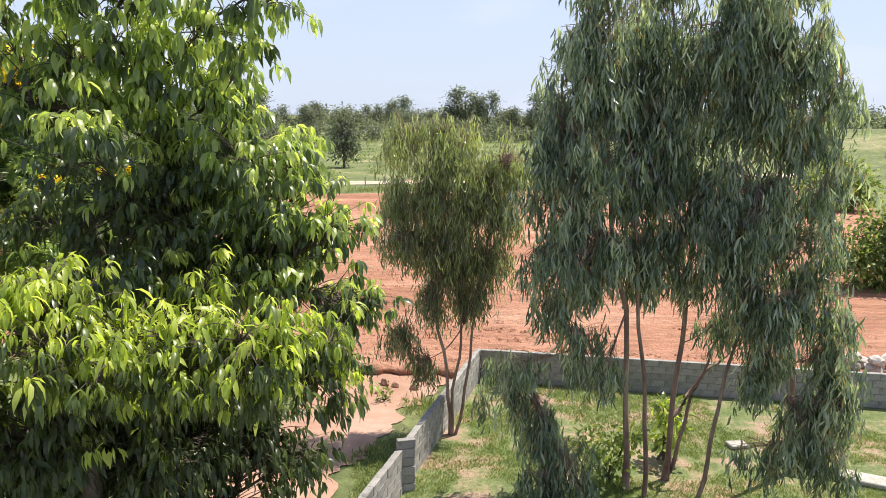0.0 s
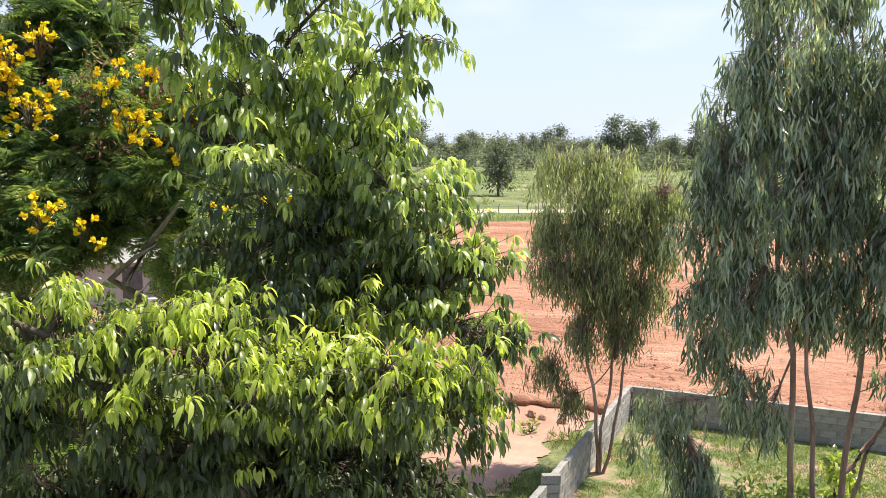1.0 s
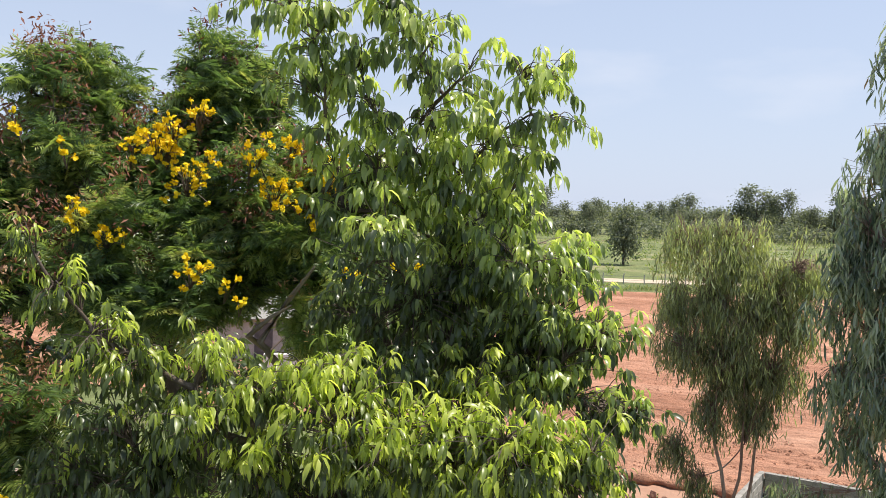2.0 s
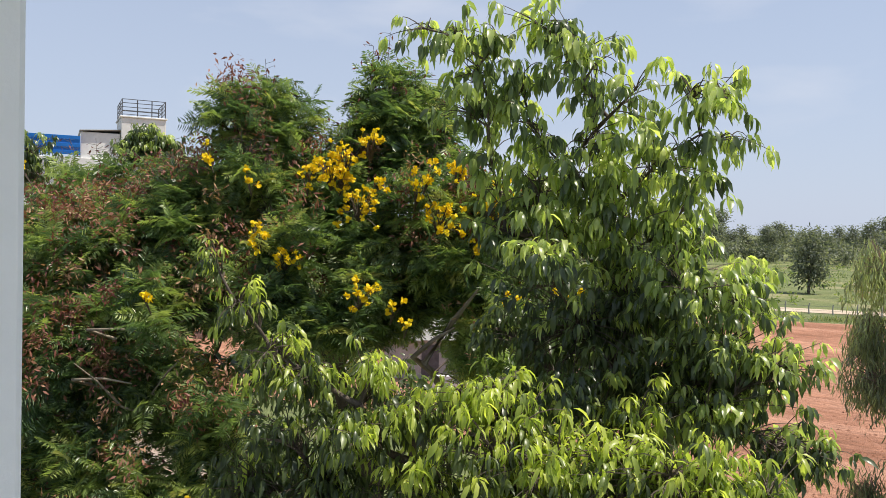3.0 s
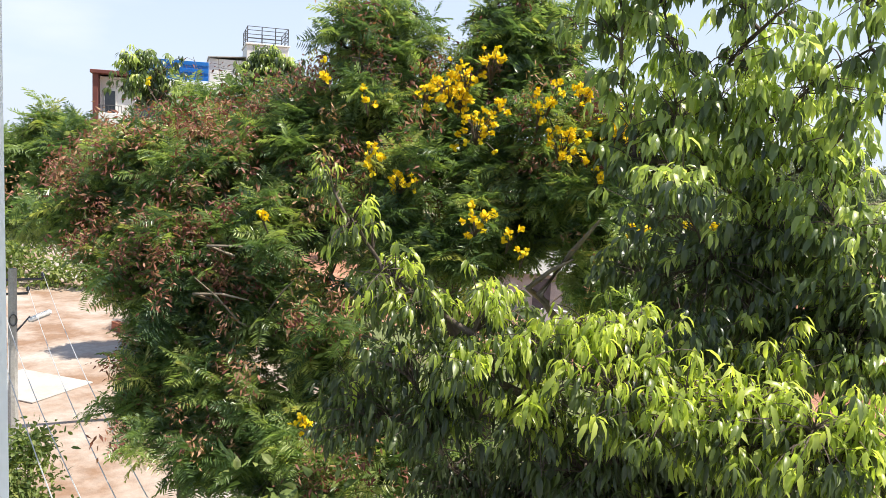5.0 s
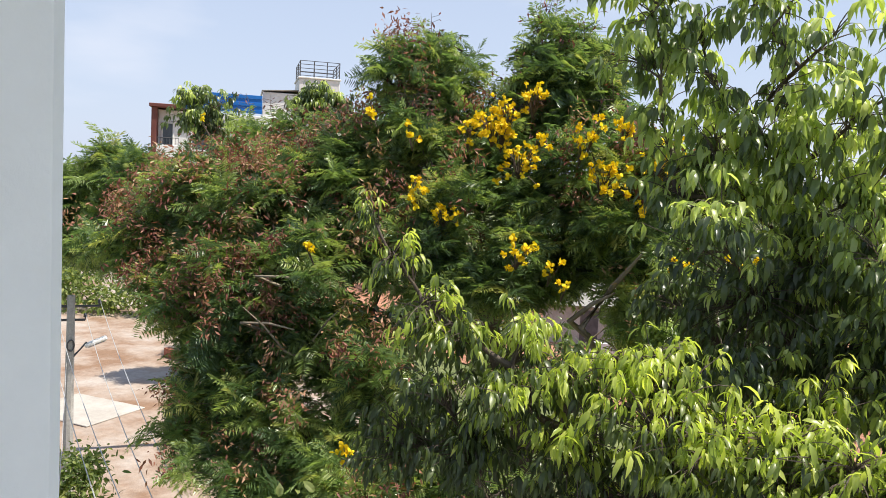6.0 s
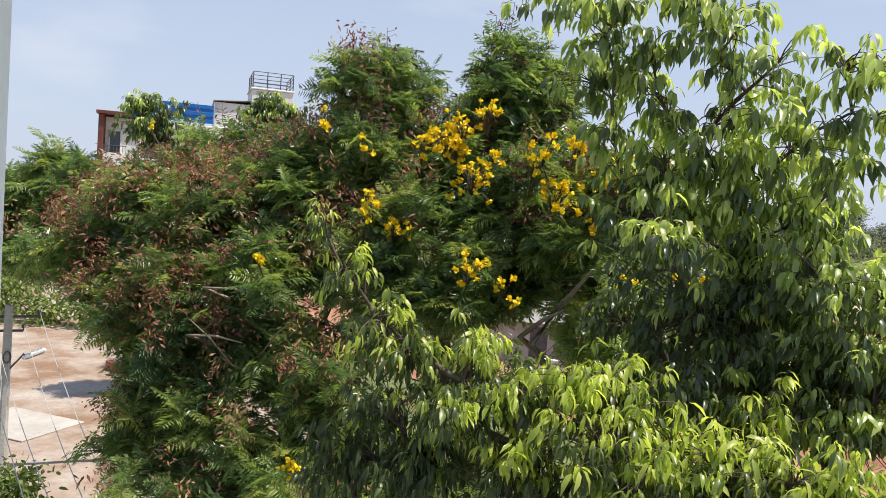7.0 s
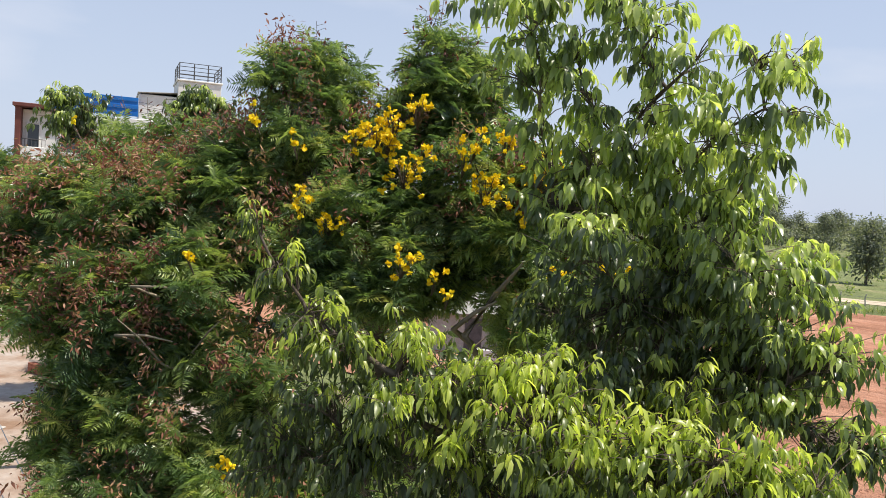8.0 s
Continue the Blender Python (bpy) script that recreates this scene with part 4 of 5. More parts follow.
POD_SHAPE = np.array([(0, 0, 0), (0.4, -0.5, 0.05), (0.4, 0.5, 0.0), (1, 0, -0.05)])
POD_F = np.array([(0, 1, 2), (1, 3, 2)])
mask = np.array([noise.noise(Vector(p * 1.15)) for p in f_tips])
left_side = 1 / (1 + np.exp((f_tips[:, 0] + 6.4) * 2.0))
chance = np.clip(0.1 + 0.4 * left_side + 1.3 * mask, 0, 0.4) * np.where((f_tips[:, 2] > 8.35) & (f_tips[:, 0] > -6.3), 0.3, 1.0) * (f_out[:, 2] > -0.3) * ((f_tips[:, 0] > -8.2) | (f_tips[:, 2] < 8.1))
pods = np.flatnonzero(rng.random(len(f_tips)) < chance)
for k in np.unique(f_owner[pods]):
    own = pods[f_owner[pods] == k]
    rep = np.repeat(own, 40)
    at = f_tips[rep] + f_out[rep] * 0.17 + rng.normal(size=(len(rep), 3)) * 0.075 + np.array([0.07, -0.1, 0.15])
    d = rng.normal(size=(len(rep), 3)) + np.array([0, 0, -0.5])
    length = 0.062 * rng.normal(1, 0.25, len(rep)).clip(0.5, 1.6)
    tint = np.clip(np.repeat(rng.random(len(own)), 40) * 0.7 + 0.3 * rng.random(len(rep)), 0, 1)
    v, f, tint = spread(POD_SHAPE, POD_F, at, d, rng.normal(size=d.shape), length, length * 0.3, tint)
    np_mesh("podwork", v, f, POD, flame, tint, "dry reddish-brown pods", kind="stuff")

# bare stalks with a few dark pods that stand out of the crown's top
top = np.flatnonzero((f_out[:, 2] > 0.55) & (f_tips[:, 2] > 8.3))
top = rng.choice(top, min(70, len(top)), replace=False)
lines, seats = [], []
for i in top:
    a = f_tips[i]
    lean = np.array([*(rng.normal(size=2) * 0.12), rng.uniform(0.26, 0.52)])
    lines.append((np.array([a, a + 0.5 * lean + 0.02 * rng.normal(size=3), a + lean]), (0.005, 0.004, 0.003)))
    for s in rng.uniform(0.3, 1.0, 9):
        b = a + s * lean
        e = b + np.array([*(rng.normal(size=2) * 0.09), 0.02])
        lines.append((np.array([b, e]), (0.003, 0.002)))
        seats.append(e)
v, f = tubes(lines, 3)
np_mesh("stalkwork", v, f, BARK, flame, kind="stuff")
seats = np.array(seats)
v, f, tint = spread(POD_SHAPE, POD_F, seats, rng.normal(size=seats.shape) * 0.5 + np.array([0, 0, -0.6]), rng.normal(size=seats.shape), np.full(len(seats), 0.065), np.full(len(seats), 0.026), 0.35 * rng.random(len(seats)))
np_mesh("seedwork", v, f, POD, flame, tint, "dark dry seed pods", kind="stuff")

# ---- leafy filler added behind the flowering tree, tinted dark for the shade there ----
thicket = tagged(empty("understory_tree", (-7.2, 9.2, 0)), "dark green leafy tree in the shade behind the others", "tree")
hearts = [tuple(r) for r in UNDERSTORY]
u_tips, u_out, u_owner = scatter(hearts, 150, 0.85, 2.0, 0.15, 4)
woody(thicket, [(-7.2, 9.2, 0), (-7.1, 9.2, 2.5), (-6.9, 9.1, 4.5)], hearts, 0.14, 0.06, 0.008, u_tips, u_owner, BARK)
rep = np.repeat(np.arange(len(u_tips)), 9)
m = len(rep)
length = 0.17 * rng.normal(1, 0.2, m).clip(0.5, 1.5)
by_lobe("foliage", BROAD, BROAD_F, u_owner[rep], LEAF_MID, thicket, "", u_tips[rep] + rng.normal(size=(m, 3)) * 0.05, rng.normal(size=(m, 3)) + np.array([0, 0, -0.7]) + 0.4 * u_out[rep],
        np.array([0, 0, 1.0]) + 0.4 * rng.normal(size=(m, 3)), length, length * 0.36, 0.35 * rng.random(m))

# ---- far trees ----
def far_tree(label, lobes, height, density, size):
    tree = tagged(empty("far_tree"), label, "tree", "far trees")
    v, f = tubes([(np.array([(0, 0, 0), (0.1, 0, height * 0.4), (0, 0.1, height * 0.85)]), (0.22, 0.16, 0.06))], 6)
    np_mesh("trunk", v, f, BARK, tree)
    for x, y, z, r in lobes[1:]:
        v, f = tubes([(np.array([(0, 0, max(1.0, z - 2.5)), (x * 0.5, y * 0.5, z - 0.8), (x, y, z)]), (0.09, 0.06, 0.03))], 4)
        np_mesh("limb", v, f, BARK, tree)
    v, f, tint = clump([(x, y, z, 1.28 * r) for x, y, z, r in lobes], 0.62 * density, size, 0.95)
    np_mesh("crown", v, f, LEAF_HAZED, tree, tint, kind="stuff")
    return tree


tall = far_tree("tall dark tree with an open two-headed crown", [(0, 0, 5.0, 1.6), (-1.9, 0, 8.6, 1.8), (-2.2, 0.3, 11.2, 1.7), (1.8, 0.5, 10.2, 1.8), (2.2, 0, 12.8, 1.8), (1.6, 0, 14.2, 1.3), (-1.6, 0, 12.9, 1.2), (2.9, 0, 8.2, 1.0)], 13, 85, 0.6)
round_one = far_tree("grey-green tree with a broken open crown", [(0, 0, 3.0, 1.6), (-1.6, 0.8, 5.0, 1.6), (1.4, -0.6, 5.8, 1.7), (-0.9, 1.2, 7.4, 1.5), (0.9, 0.5, 8.2, 1.4), (2.2, 0.4, 3.8, 1.2), (-2.2, -1.0, 6.6, 1.0)], 9, 110, 0.5)
narrow = far_tree("narrow upright dark tree", [(0, 0, 3, 1.2), (0.4, 0, 5, 1.5), (-0.3, 0, 7, 1.6), (0.3, 0, 9, 1.4), (0, 0, 10.2, 0.9)], 10, 120, 0.5)
ragged = far_tree("ragged dark tree in the meadow", [(0, 0, 2.2, 1.3), (-0.5, 0, 4, 1.7), (0.9, 0, 5, 1.5), (-0.6, 0, 6.4, 1.6), (0.5, 0, 7.4, 1.1), (1.4, 0, 3, 1.0)], 7, 150, 0.5)


def planted(kind, x, y, scale, turn):
    m = Matrix.Translation((x, y, float(rise(np.float64(x), np.float64(y))) - 0.05)) @ Matrix.Rotation(turn, 4, "Z") @ Matrix.Diagonal((1.35 * scale, 1.35 * scale, scale, 1))
    return copy_thing(kind, m)


tall.matrix_basis = Matrix.Translation((14.5, 262, float(rise(np.float64(14.5), np.float64(262)))))
ragged.matrix_basis = Matrix.Translation((-14.6, 118.5, 0))
round_one.matrix_basis = Matrix.Translation((-4, 255, float(rise(np.float64(-4), np.float64(255)))))
narrow.matrix_basis = Matrix.Translation((-21, 262, float(rise(np.float64(-21), np.float64(262)))))
for x, y, kind, s in ((-32, 262, "r", 1.25), (-40, 240, "t", 0.75), (-26, 250, "n", 0.9), (-15, 268, "n", 1.0), (-12, 258, "r", 0.9), (3, 262, "r", 1.2), (6, 270, "t", 0.8),
                      (22, 258, "t", 0.75), (29, 262, "n", 1.05), (25, 272, "r", 1.2), (36, 258, "r", 1.0), (43, 268, "t", 0.8), (52, 260, "r", 1.1), (62, 268, "t", 0.7),
                      (-55, 190, "r", 1.15), (-63, 188, "r", 1.3), (-48, 200, "r", 0.9), (-72, 180, "t", 0.75), (-58, 250, "t", 0.75), (-70, 262, "n", 1.0), (-82, 250, "r", 1.2),
                      (-92, 262, "r", 1.3), (-105, 250, "t", 0.7), (-118, 240, "r", 1.2), (-132, 235, "r", 1.3), (-146, 225, "r", 1.2), (-20, 300, "r", 1.2), (12, 300, "r", 1.3),
                      (-46, 300, "r", 1.2), (40, 300, "r", 1.3), (75, 262, "r", 1.0), (88, 255, "r", 1.1), (100, 248, "r", 1.2), (112, 240, "r", 1.1), (124, 236, "r", 1.2),
                      (-62, 150, "r", 0.8), (-78, 130, "r", 1.0), (-90, 112, "r", 1.0), (-100, 95, "r", 1.1), (-84, 80, "r", 1.0), (-95, 64, "r", 1.1)):
    planted({"t": tall, "r": round_one, "n": narrow}[kind], x, y, s * rng.uniform(0.82, 1.0), rng.uniform(0, 6.28))

for x, y, s in ((-26, 42, 0.5), (-31, 41, 0.55), (-22, 46, 0.5), (-35, 47, 0.6), (-17, 44, 0.45), (-40, 40, 0.6), (-28, 49, 0.55)):
    planted(round_one, x, y, s, x * 1.7)
for i in range(46):
    x = -158 + 6.1 * i + rng.uniform(-3, 3)
    planted((round_one, narrow, round_one, tall)[i % 4], x, 268 + rng.uniform(-10, 22), rng.uniform(0.75, 1.1), rng.uniform(0, 6.28))

# undergrowth along the far edge of the meadow
low = [(float(x), float(246 + rng.normal() * 9), float(rng.uniform(1.2, 4.4)), float(rng.uniform(1.8, 3.4))) for x in np.arange(-165, 150, 1.6)]
low = [(x, y, z + float(rise(np.float64(x), np.float64(y))), r) for x, y, z, r in low]
low += [(x * 1.1, y + 34, z + 2.6 * (1 + math.sin(x * 0.21) * math.sin(x * 0.057)), r) for x, y, z, r in low]
v, f, tint = clump(low, 19, 0.9)
tagged(np_mesh("undergrowth", v, f, LEAF_HAZED, None, tint), "dense dark green undergrowth along the meadow's far edge", "undergrowth", kind="stuff")
ridge = [(float(x), float(190 + rng.normal() * 6), float(rng.uniform(0.5, 2.0)), float(rng.uniform(2.0, 3.2))) for x in np.arange(66, 135, 2.2)]
ridge = [(x, y, z + float(rise(np.float64(x), np.float64(y))), r) for x, y, z, r in ridge]
v, f, tint = clump(ridge, 16, 1.0)
tagged(np_mesh("undergrowth", v, f, LEAF_HAZED, None, tint), "green thicket on the low ridge", "undergrowth", kind="stuff")
spots = rng.uniform((-60, 98), (60, 235), (700, 2))
bits = [(float(x), float(y), 0.25 + float(rise(x, y)), float(rng.uniform(0.3, 0.85))) for x, y in spots]
v, f, tint = clump(bits, 50, 0.4)
tagged(np_mesh("meadow_scrub", v, f, LEAF_BUSH, None, tint), "scattered low scrub in the meadow", "scrub", kind="stuff")


def bush(label, lobes, density, size, mat):
    thing = tagged(empty("bush", (lobes[0][0], lobes[0][1], 0)), label, "bush", "bushes")
    stems = [(np.array([(lobes[0][0] + 0.1 * rng.normal(), lobes[0][1] + 0.1 * rng.normal(), 0), ((x + lobes[0][0]) / 2, (y + lobes[0][1]) / 2, z * 0.5), (x, y, z)]), (0.04, 0.03, 0.015)) for x, y, z, r in lobes]
    for s in stems:
        v, f = tubes([s], 5)
        np_mesh("stem", v, f, BARK, thing)
    v, f, tint = clump(lobes, density, size, 0.95)
    np_mesh("leaves", v, f, mat, thing, tint, kind="stuff")
    return thing


bush("dense green bush at the edge of the field", [(20.4, 36.6, 0.9, 1.5), (19.3, 36.2, 1.6, 1.2), (21.5, 36.5, 2.0, 1.5), (20.6, 36.6, 3.0, 1.3), (22.3, 37.0, 3.4, 1.3)], 420, 0.28, LEAF_BUSH)
bush("pale olive bush beyond the field", [(33.5, 68, 1.3, 1.9), (31.6, 67.4, 1.6, 1.6), (35.4, 68, 1.9, 1.8), (33.0, 67.6, 3.0, 1.4)], 160, 0.5, LEAF_BUSH)
bush("green bush by the track", [(45, 92, 1.4, 2.0), (47.5, 93, 1.8, 2.0), (43, 92, 1.1, 1.4)], 120, 0.55, LEAF_BUSH)
bush("light green roadside shrub", [(-14.1, 5.5, 0.8, 0.8), (-14.0, 5.6, 1.7, 0.7), (-14.2, 5.3, 2.4, 0.65), (-13.9, 5.9, 2.6, 0.42)], 3200, 0.12, LEAF_BUSH)
bush("low bush beside the sandy road", [(-42, 18.6, 0.8, 1.3), (-43.5, 17.2, 1.4, 1.4), (-40.2, 20, 0.9, 1.2), (-46, 18, 2.2, 1.8)], 300, 0.32, LEAF_BUSH)
bush("leafy weed under the eucalyptus", [(3.8, 16.6, 0.5, 0.5), (3.3, 16.3, 0.9, 0.5), (4.1, 16.4, 1.1, 0.42)], 900, 0.16, LEAF_BUSH)
bush("bright green sapling in the yard", [(5.3, 17.6, 0.5, 0.3), (5.4, 17.5, 1.0, 0.35), (5.2, 17.6, 1.3, 0.3)], 900, 0.2, LEAF_LIME)
bush("small weed on the dirt path", [(-1.55, 21.4, 0.15, 0.28), (-1.5, 21.3, 0.3, 0.2)], 900, 0.11, LEAF_BUSH)
bush("dusty shrub below the low tree", [(-4.2, 3.5, 4.2, 0.6), (-3.6, 3.9, 4.8, 0.6), (-2.8, 4.3, 4.6, 0.7), (-1.6, 4.9, 4.6, 0.6), (-4.6, 4.0, 5.0, 0.6)], 700, 0.13, LEAF_BUSH)

# ---- grass ----
BLADE = np.array([(0, -0.5, 0), (0, 0.5, 0), (0.6, 0.25, 0.08), (1, 0, 0.3)])
BLADE_F = np.array([(0, 1, 2), (0, 2, 3)])


def grass(name, label, count, inside, lo, hi, tall_to):
    p = rng.uniform(lo, hi, (count, 2))
    q = np.array([noise.noise(Vector((a * 0.55, b * 0.55, 2.0))) + 0.5 * noise.noise(Vector((a * 1.9, b * 1.9, 5.0))) for a, b in p])
    p = p[inside(p[:, 0], p[:, 1]) & (q > -0.18)]
    base = np.repeat(np.c_[p, np.full(len(p), 0.02)], 6, 0)
    base[:, :2] += rng.normal(size=(len(base), 2)) * 0.05
    ahead = np.c_[rng.normal(size=(len(base), 2)) * 0.5, np.ones(len(base))]
    length = rng.uniform(0.35, 1.0, len(base)) * tall_to
    v, f, tint = spread(BLADE, BLADE_F, base, ahead, rng.normal(size=ahead.shape), length, np.full(len(base), 0.014), rng.random(len(base)))
    tagged(np_mesh(name, v, f, GRASS, None, tint), label, "grass", kind="stuff")


wall_x = lambda y: -3.2 + (y - 7.2) * 4.37 / 16.08
grass("yard_grass_tufts", "short green and straw grass tufts in the yard", 38000, lambda x, y: (x > wall_x(y) + 0.15) & (y < 23.1 - 0.177 * (x - 1.2)), (-2, 12), (15, 23), 0.085)
grass("wall_foot_grass", "grass tufts along the path side of the wall", 5000, lambda x, y: (x < wall_x(y) - 0.12) & (x > wall_x(y) - 1.3 + 0.4 * np.sin(y * 1.7)), (-5, 12), (1, 21.5), 0.18)
grass("verge_grass", "rough grass verge beyond the field", 9000, lambda x, y: (y > 82.5 + 0.266 * x) & (y < 87.5 + 0.266 * x), (-40, 70), (48, 102), 0.7)

# ---- soil bank, stones and lumps by the path ----
bank = []
for i in range(26):
    a = i / 25
    bank.append((-4.6 + 6.0 * a, 24.1 - 0.5 * a + 0.12 * math.sin(i * 1.7)))
pts = np.array([(x, y, 0.12) for x, y in bank])
v, f = tubes([(pts, 0.16 + 0.07 * np.sin(np.arange(26) * 1.3))], 9)
v[:, 1] += 0.6 * (v[:, 1] - np.repeat(pts[:, 1], 9))
tagged(np_mesh("soil_bank", v, f, SOIL, smooth=True), "low bank of loose red soil at the field's edge", "bank", kind="structure")


CLOD = np.array([(1, 0, 0), (0, 1, 0), (-1, 0, 0), (0, -1, 0), (0, 0, 0.7), (0.4, 0.3, 0.6)])
CLOD_F = np.array([(0, 1, 5), (1, 4, 5), (0, 5, 4), (1, 2, 4), (2, 3, 4), (3, 0, 4)])
n = 9000
cx, cy = rng.uniform(-14, 22, n), 24.4 + 42 * rng.random(n) ** 1.6
cy = np.round((cy + 0.12 * cx) / 1.2 + rng.normal(size=n) * 0.16) * 1.2 * 0.5 + cy * 0.5
keep = (cy > 24.6 - 0.19 * np.maximum(0, cx - 1.2)) & (cx < 14 + 0.5 * (cy - 24))
size = rng.uniform(0.025, 0.1, n)
v, f, _ = spread(CLOD, CLOD_F, np.c_[cx, cy, np.full(n, 0.07)][keep], np.c_[rng.normal(size=(n, 2)), np.zeros(n)][keep], np.tile([0.0, 0.0, 1.0], (int(keep.sum()), 1)), size[keep], size[keep], size[keep])
tagged(np_mesh("field_clods", v, f, SOIL), "loose red clods scattered along the furrows", "clods", kind="stuff")


def lump(name, label, category, group, at, size, mat, turn):
    bm = bmesh.new()
    bmesh.ops.create_icosphere(bm, subdivisions=2, radius=1)
    for vert in bm.verts:
        vert.co *= 1 + 0.35 * noise.noise(vert.co * 1.3 + Vector((at[0], at[1], 0)))
        vert.co = Vector((vert.co.x * size[0], vert.co.y * size[1], max(-0.35, vert.co.z) * size[2]))
    bm.transform(pose(at[0], at[1], at[2], 0, 0, turn))
    return tagged(part(name, bm, mat), label, category, group)


for x, y, sx, sy, sz in ((-1.65, 22.7, 0.2, 0.12, 0.14), (-1.33, 22.5, 0.14, 0.1, 0.1), (-1.8, 21.9, 0.1, 0.08, 0.07), (-0.75, 22.3, 0.16, 0.1, 0.11), (-2.3, 22.4, 0.09, 0.08, 0.07)):
    lump("soil_clod", "hard red soil clod beside the path", "clod", "soil clods", (x, y, sz * 0.35 + 0.03), (sx, sy, sz), DIRT, x * 40)
for i in range(14):
    x, y = 12.2 + 0.32 * i + 0.1 * math.sin(i * 2.1), 23.9 + 0.9 * abs(math.sin(i * 1.3))
    s = 0.22 + 0.12 * abs(math.sin(i * 2.7))
    lump("rubble_stone", "pale rubble stone heaped behind the wall", "stone", "rubble stones", (x, y, s * 0.4 + 0.02), (s, s * 0.8, s * 0.9), STONE, i * 37)
for i in range(6):
    x, y = 12.8 + 0.45 * i, 24.2 + 0.3 * math.sin(i * 2.0)
    lump("rubble_stone", "pale rubble stone on top of the heap", "stone", "rubble stones", (x, y, 0.46), (0.26, 0.2, 0.2), STONE, i * 61)


def ground_slab(label, at, size, turn, tip=0):
    bm = box(bmesh.new(), (-size[0] / 2, -size[1] / 2, 0), (size[0] / 2, size[1] / 2, size[2]), 0.02)
    for vert in bm.verts:
        vert.co += Vector((noise.noise(vert.co * 5), noise.noise(vert.co * 5 + Vector((3, 0, 0))), 0)) * 0.05
    bm.transform(pose(at[0], at[1], 0.03, tip, 0, turn))
    tagged(part("stone_slab", bm, STONE), label, "slab", "stone slabs")


ground_slab("upright pale stone leaning in the grass", (8.2, 17.1), (0.35, 0.2, 0.62), 20, 14)
ground_slab("pale stone slab lying in the grass", (9.5, 16.5), (1.3, 0.5, 0.12), -28)
ground_slab("pale stone slab lying in the grass", (7.3, 18.4), (0.5, 0.3, 0.1), 12)

# ---- fences ----
def fence(label, a, b, spacing, height, thick, mat):
    a, b = np.array(a, float), np.array(b, float)
    thing = tagged(empty("fence", (*a, float(rise(*a)))), label, "fence", "fences")
    n = int(np.linalg.norm(b - a) / spacing)
    tops = []
    for i in range(n + 1):
        x, y = a + (b - a) * i / n
        z = float(rise(np.float64(x), np.float64(y)))
        h = height * rng.uniform(0.85, 1.1)
        v, f = tubes([(np.array([(x, y, z - 0.1), (x + 0.04 * rng.normal(), y, z + h * 0.6), (x + 0.06 * rng.normal(), y, z + h), (x, y, z + h + 0.01)]), (thick, thick * 0.95, thick * 0.85, 0.005))], 6)
        np_mesh("post", v, f, mat, thing)
        tops.append((x, y, z + height * 0.75))
    for drop in (0.0, 0.4 * height):
        v, f = tubes([(np.array(tops) - (0, 0, drop), np.full(len(tops), 0.012))], 3)
        np_mesh("fence_wire", v, f, STEEL, thing)


fence("stone post fence along the dirt track", (-45, 79.2), (45, 103.5), 2.2, 1.1, 0.07, POLE)
fence("close-set pale post fence on the low ridge", (70, 125), (98, 172), 0.9, 2.6, 0.16, PINK)

# ---- buildings across the road ----
HOUSE = Matrix.Translation((-52.7, 33.0, 0)) @ Matrix.Rotation(math.atan2(0.847, 0.531), 4, "Z")


def house_box(name, lo, hi, mat, parent, bevel=0.03, label=""):
    bm = box(bmesh.new(), lo, hi, bevel)
    bm.transform(HOUSE)
    return part(name, bm, mat, parent, label)


def house_window(lo, hi, parent):
    w = house_box("window", lo, hi, GLASS_DARK, parent, 0.01)
    u0, v0, z0 = lo
    u1, v1, z1 = hi
    for a, b in (((u0 - 0.08, v0 - 0.05, z0 - 0.08), (u0, v1, z1 + 0.08)), ((u1, v0 - 0.05, z0 - 0.08), (u1 + 0.08, v1, z1 + 0.08)),
                 ((u0, v0 - 0.05, z1), (u1, v1, z1 + 0.08)), ((u0 - 0.1, v0 - 0.12, z0 - 0.1), (u1 + 0.1, v1, z0))):
        house_box("window_frame", a, b, WHITEWASH, w, 0.01)


base = HOUSE @ Vector((0, 0, 0))
house = tagged(empty("house", base), "white house with a maroon framed balcony and blue roof sheets", "building")
house_box("wall", (-5.84, 0.6, 0), (9.5, 9, 12.2), WHITEWASH, house)
house_box("balcony_frame", (-6.2, -0.6, 0), (-5.85, 8, 12.3), MAROON, house, label="maroon painted side of the balcony frame")
house_box("balcony_roof", (-6.35, -0.8, 12.3), (-3.9, 8, 12.55), MAROON, house, label="maroon painted balcony roof")
house_box("balcony_slab", (-5.84, -0.5, 8.7), (-4.3, 0.6, 8.9), WHITEWASH, house)
house_box("balcony_parapet", (-5.84, -0.5, 8.9), (-4.3, -0.38, 9.6), WHITEWASH, house)
for i in range(8):
    house_box("baluster", (-5.8 + i * 0.21, -0.46, 9.6), (-5.77 + i * 0.21, -0.43, 10.1), STEEL, house, 0.0)
house_box("handrail", (-5.84, -0.48, 10.1), (-4.3, -0.41, 10.15), STEEL, house, 0.01)
house_window((-5.5, 0.52, 9.6), (-4.8, 0.62, 11.2), house)
house_window((-3.4, 0.52, 9.4), (-2.2, 0.62, 10.9), house)
house_window((2.0, 0.52, 9.6), (3.4, 0.62, 11.0), house)
for i in range(5):
    house_box("roof_sheet", (-4.2, 0.15 + 0.05 * (i % 2), 12.35 + 0.27 * i), (1.6, 0.2 + 0.05 * (i % 2), 12.62 + 0.27 * i), BLUE, house, 0.01, "blue ribbed metal sheet")
house_box("roof_room", (1.65, 0.8, 12.2), (4.25, 6, 14.1), WHITEWASH, house)
bm = box(bmesh.new(), (1.55, 0.6, 0), (4.6, 6.2, 0.08), 0.02)
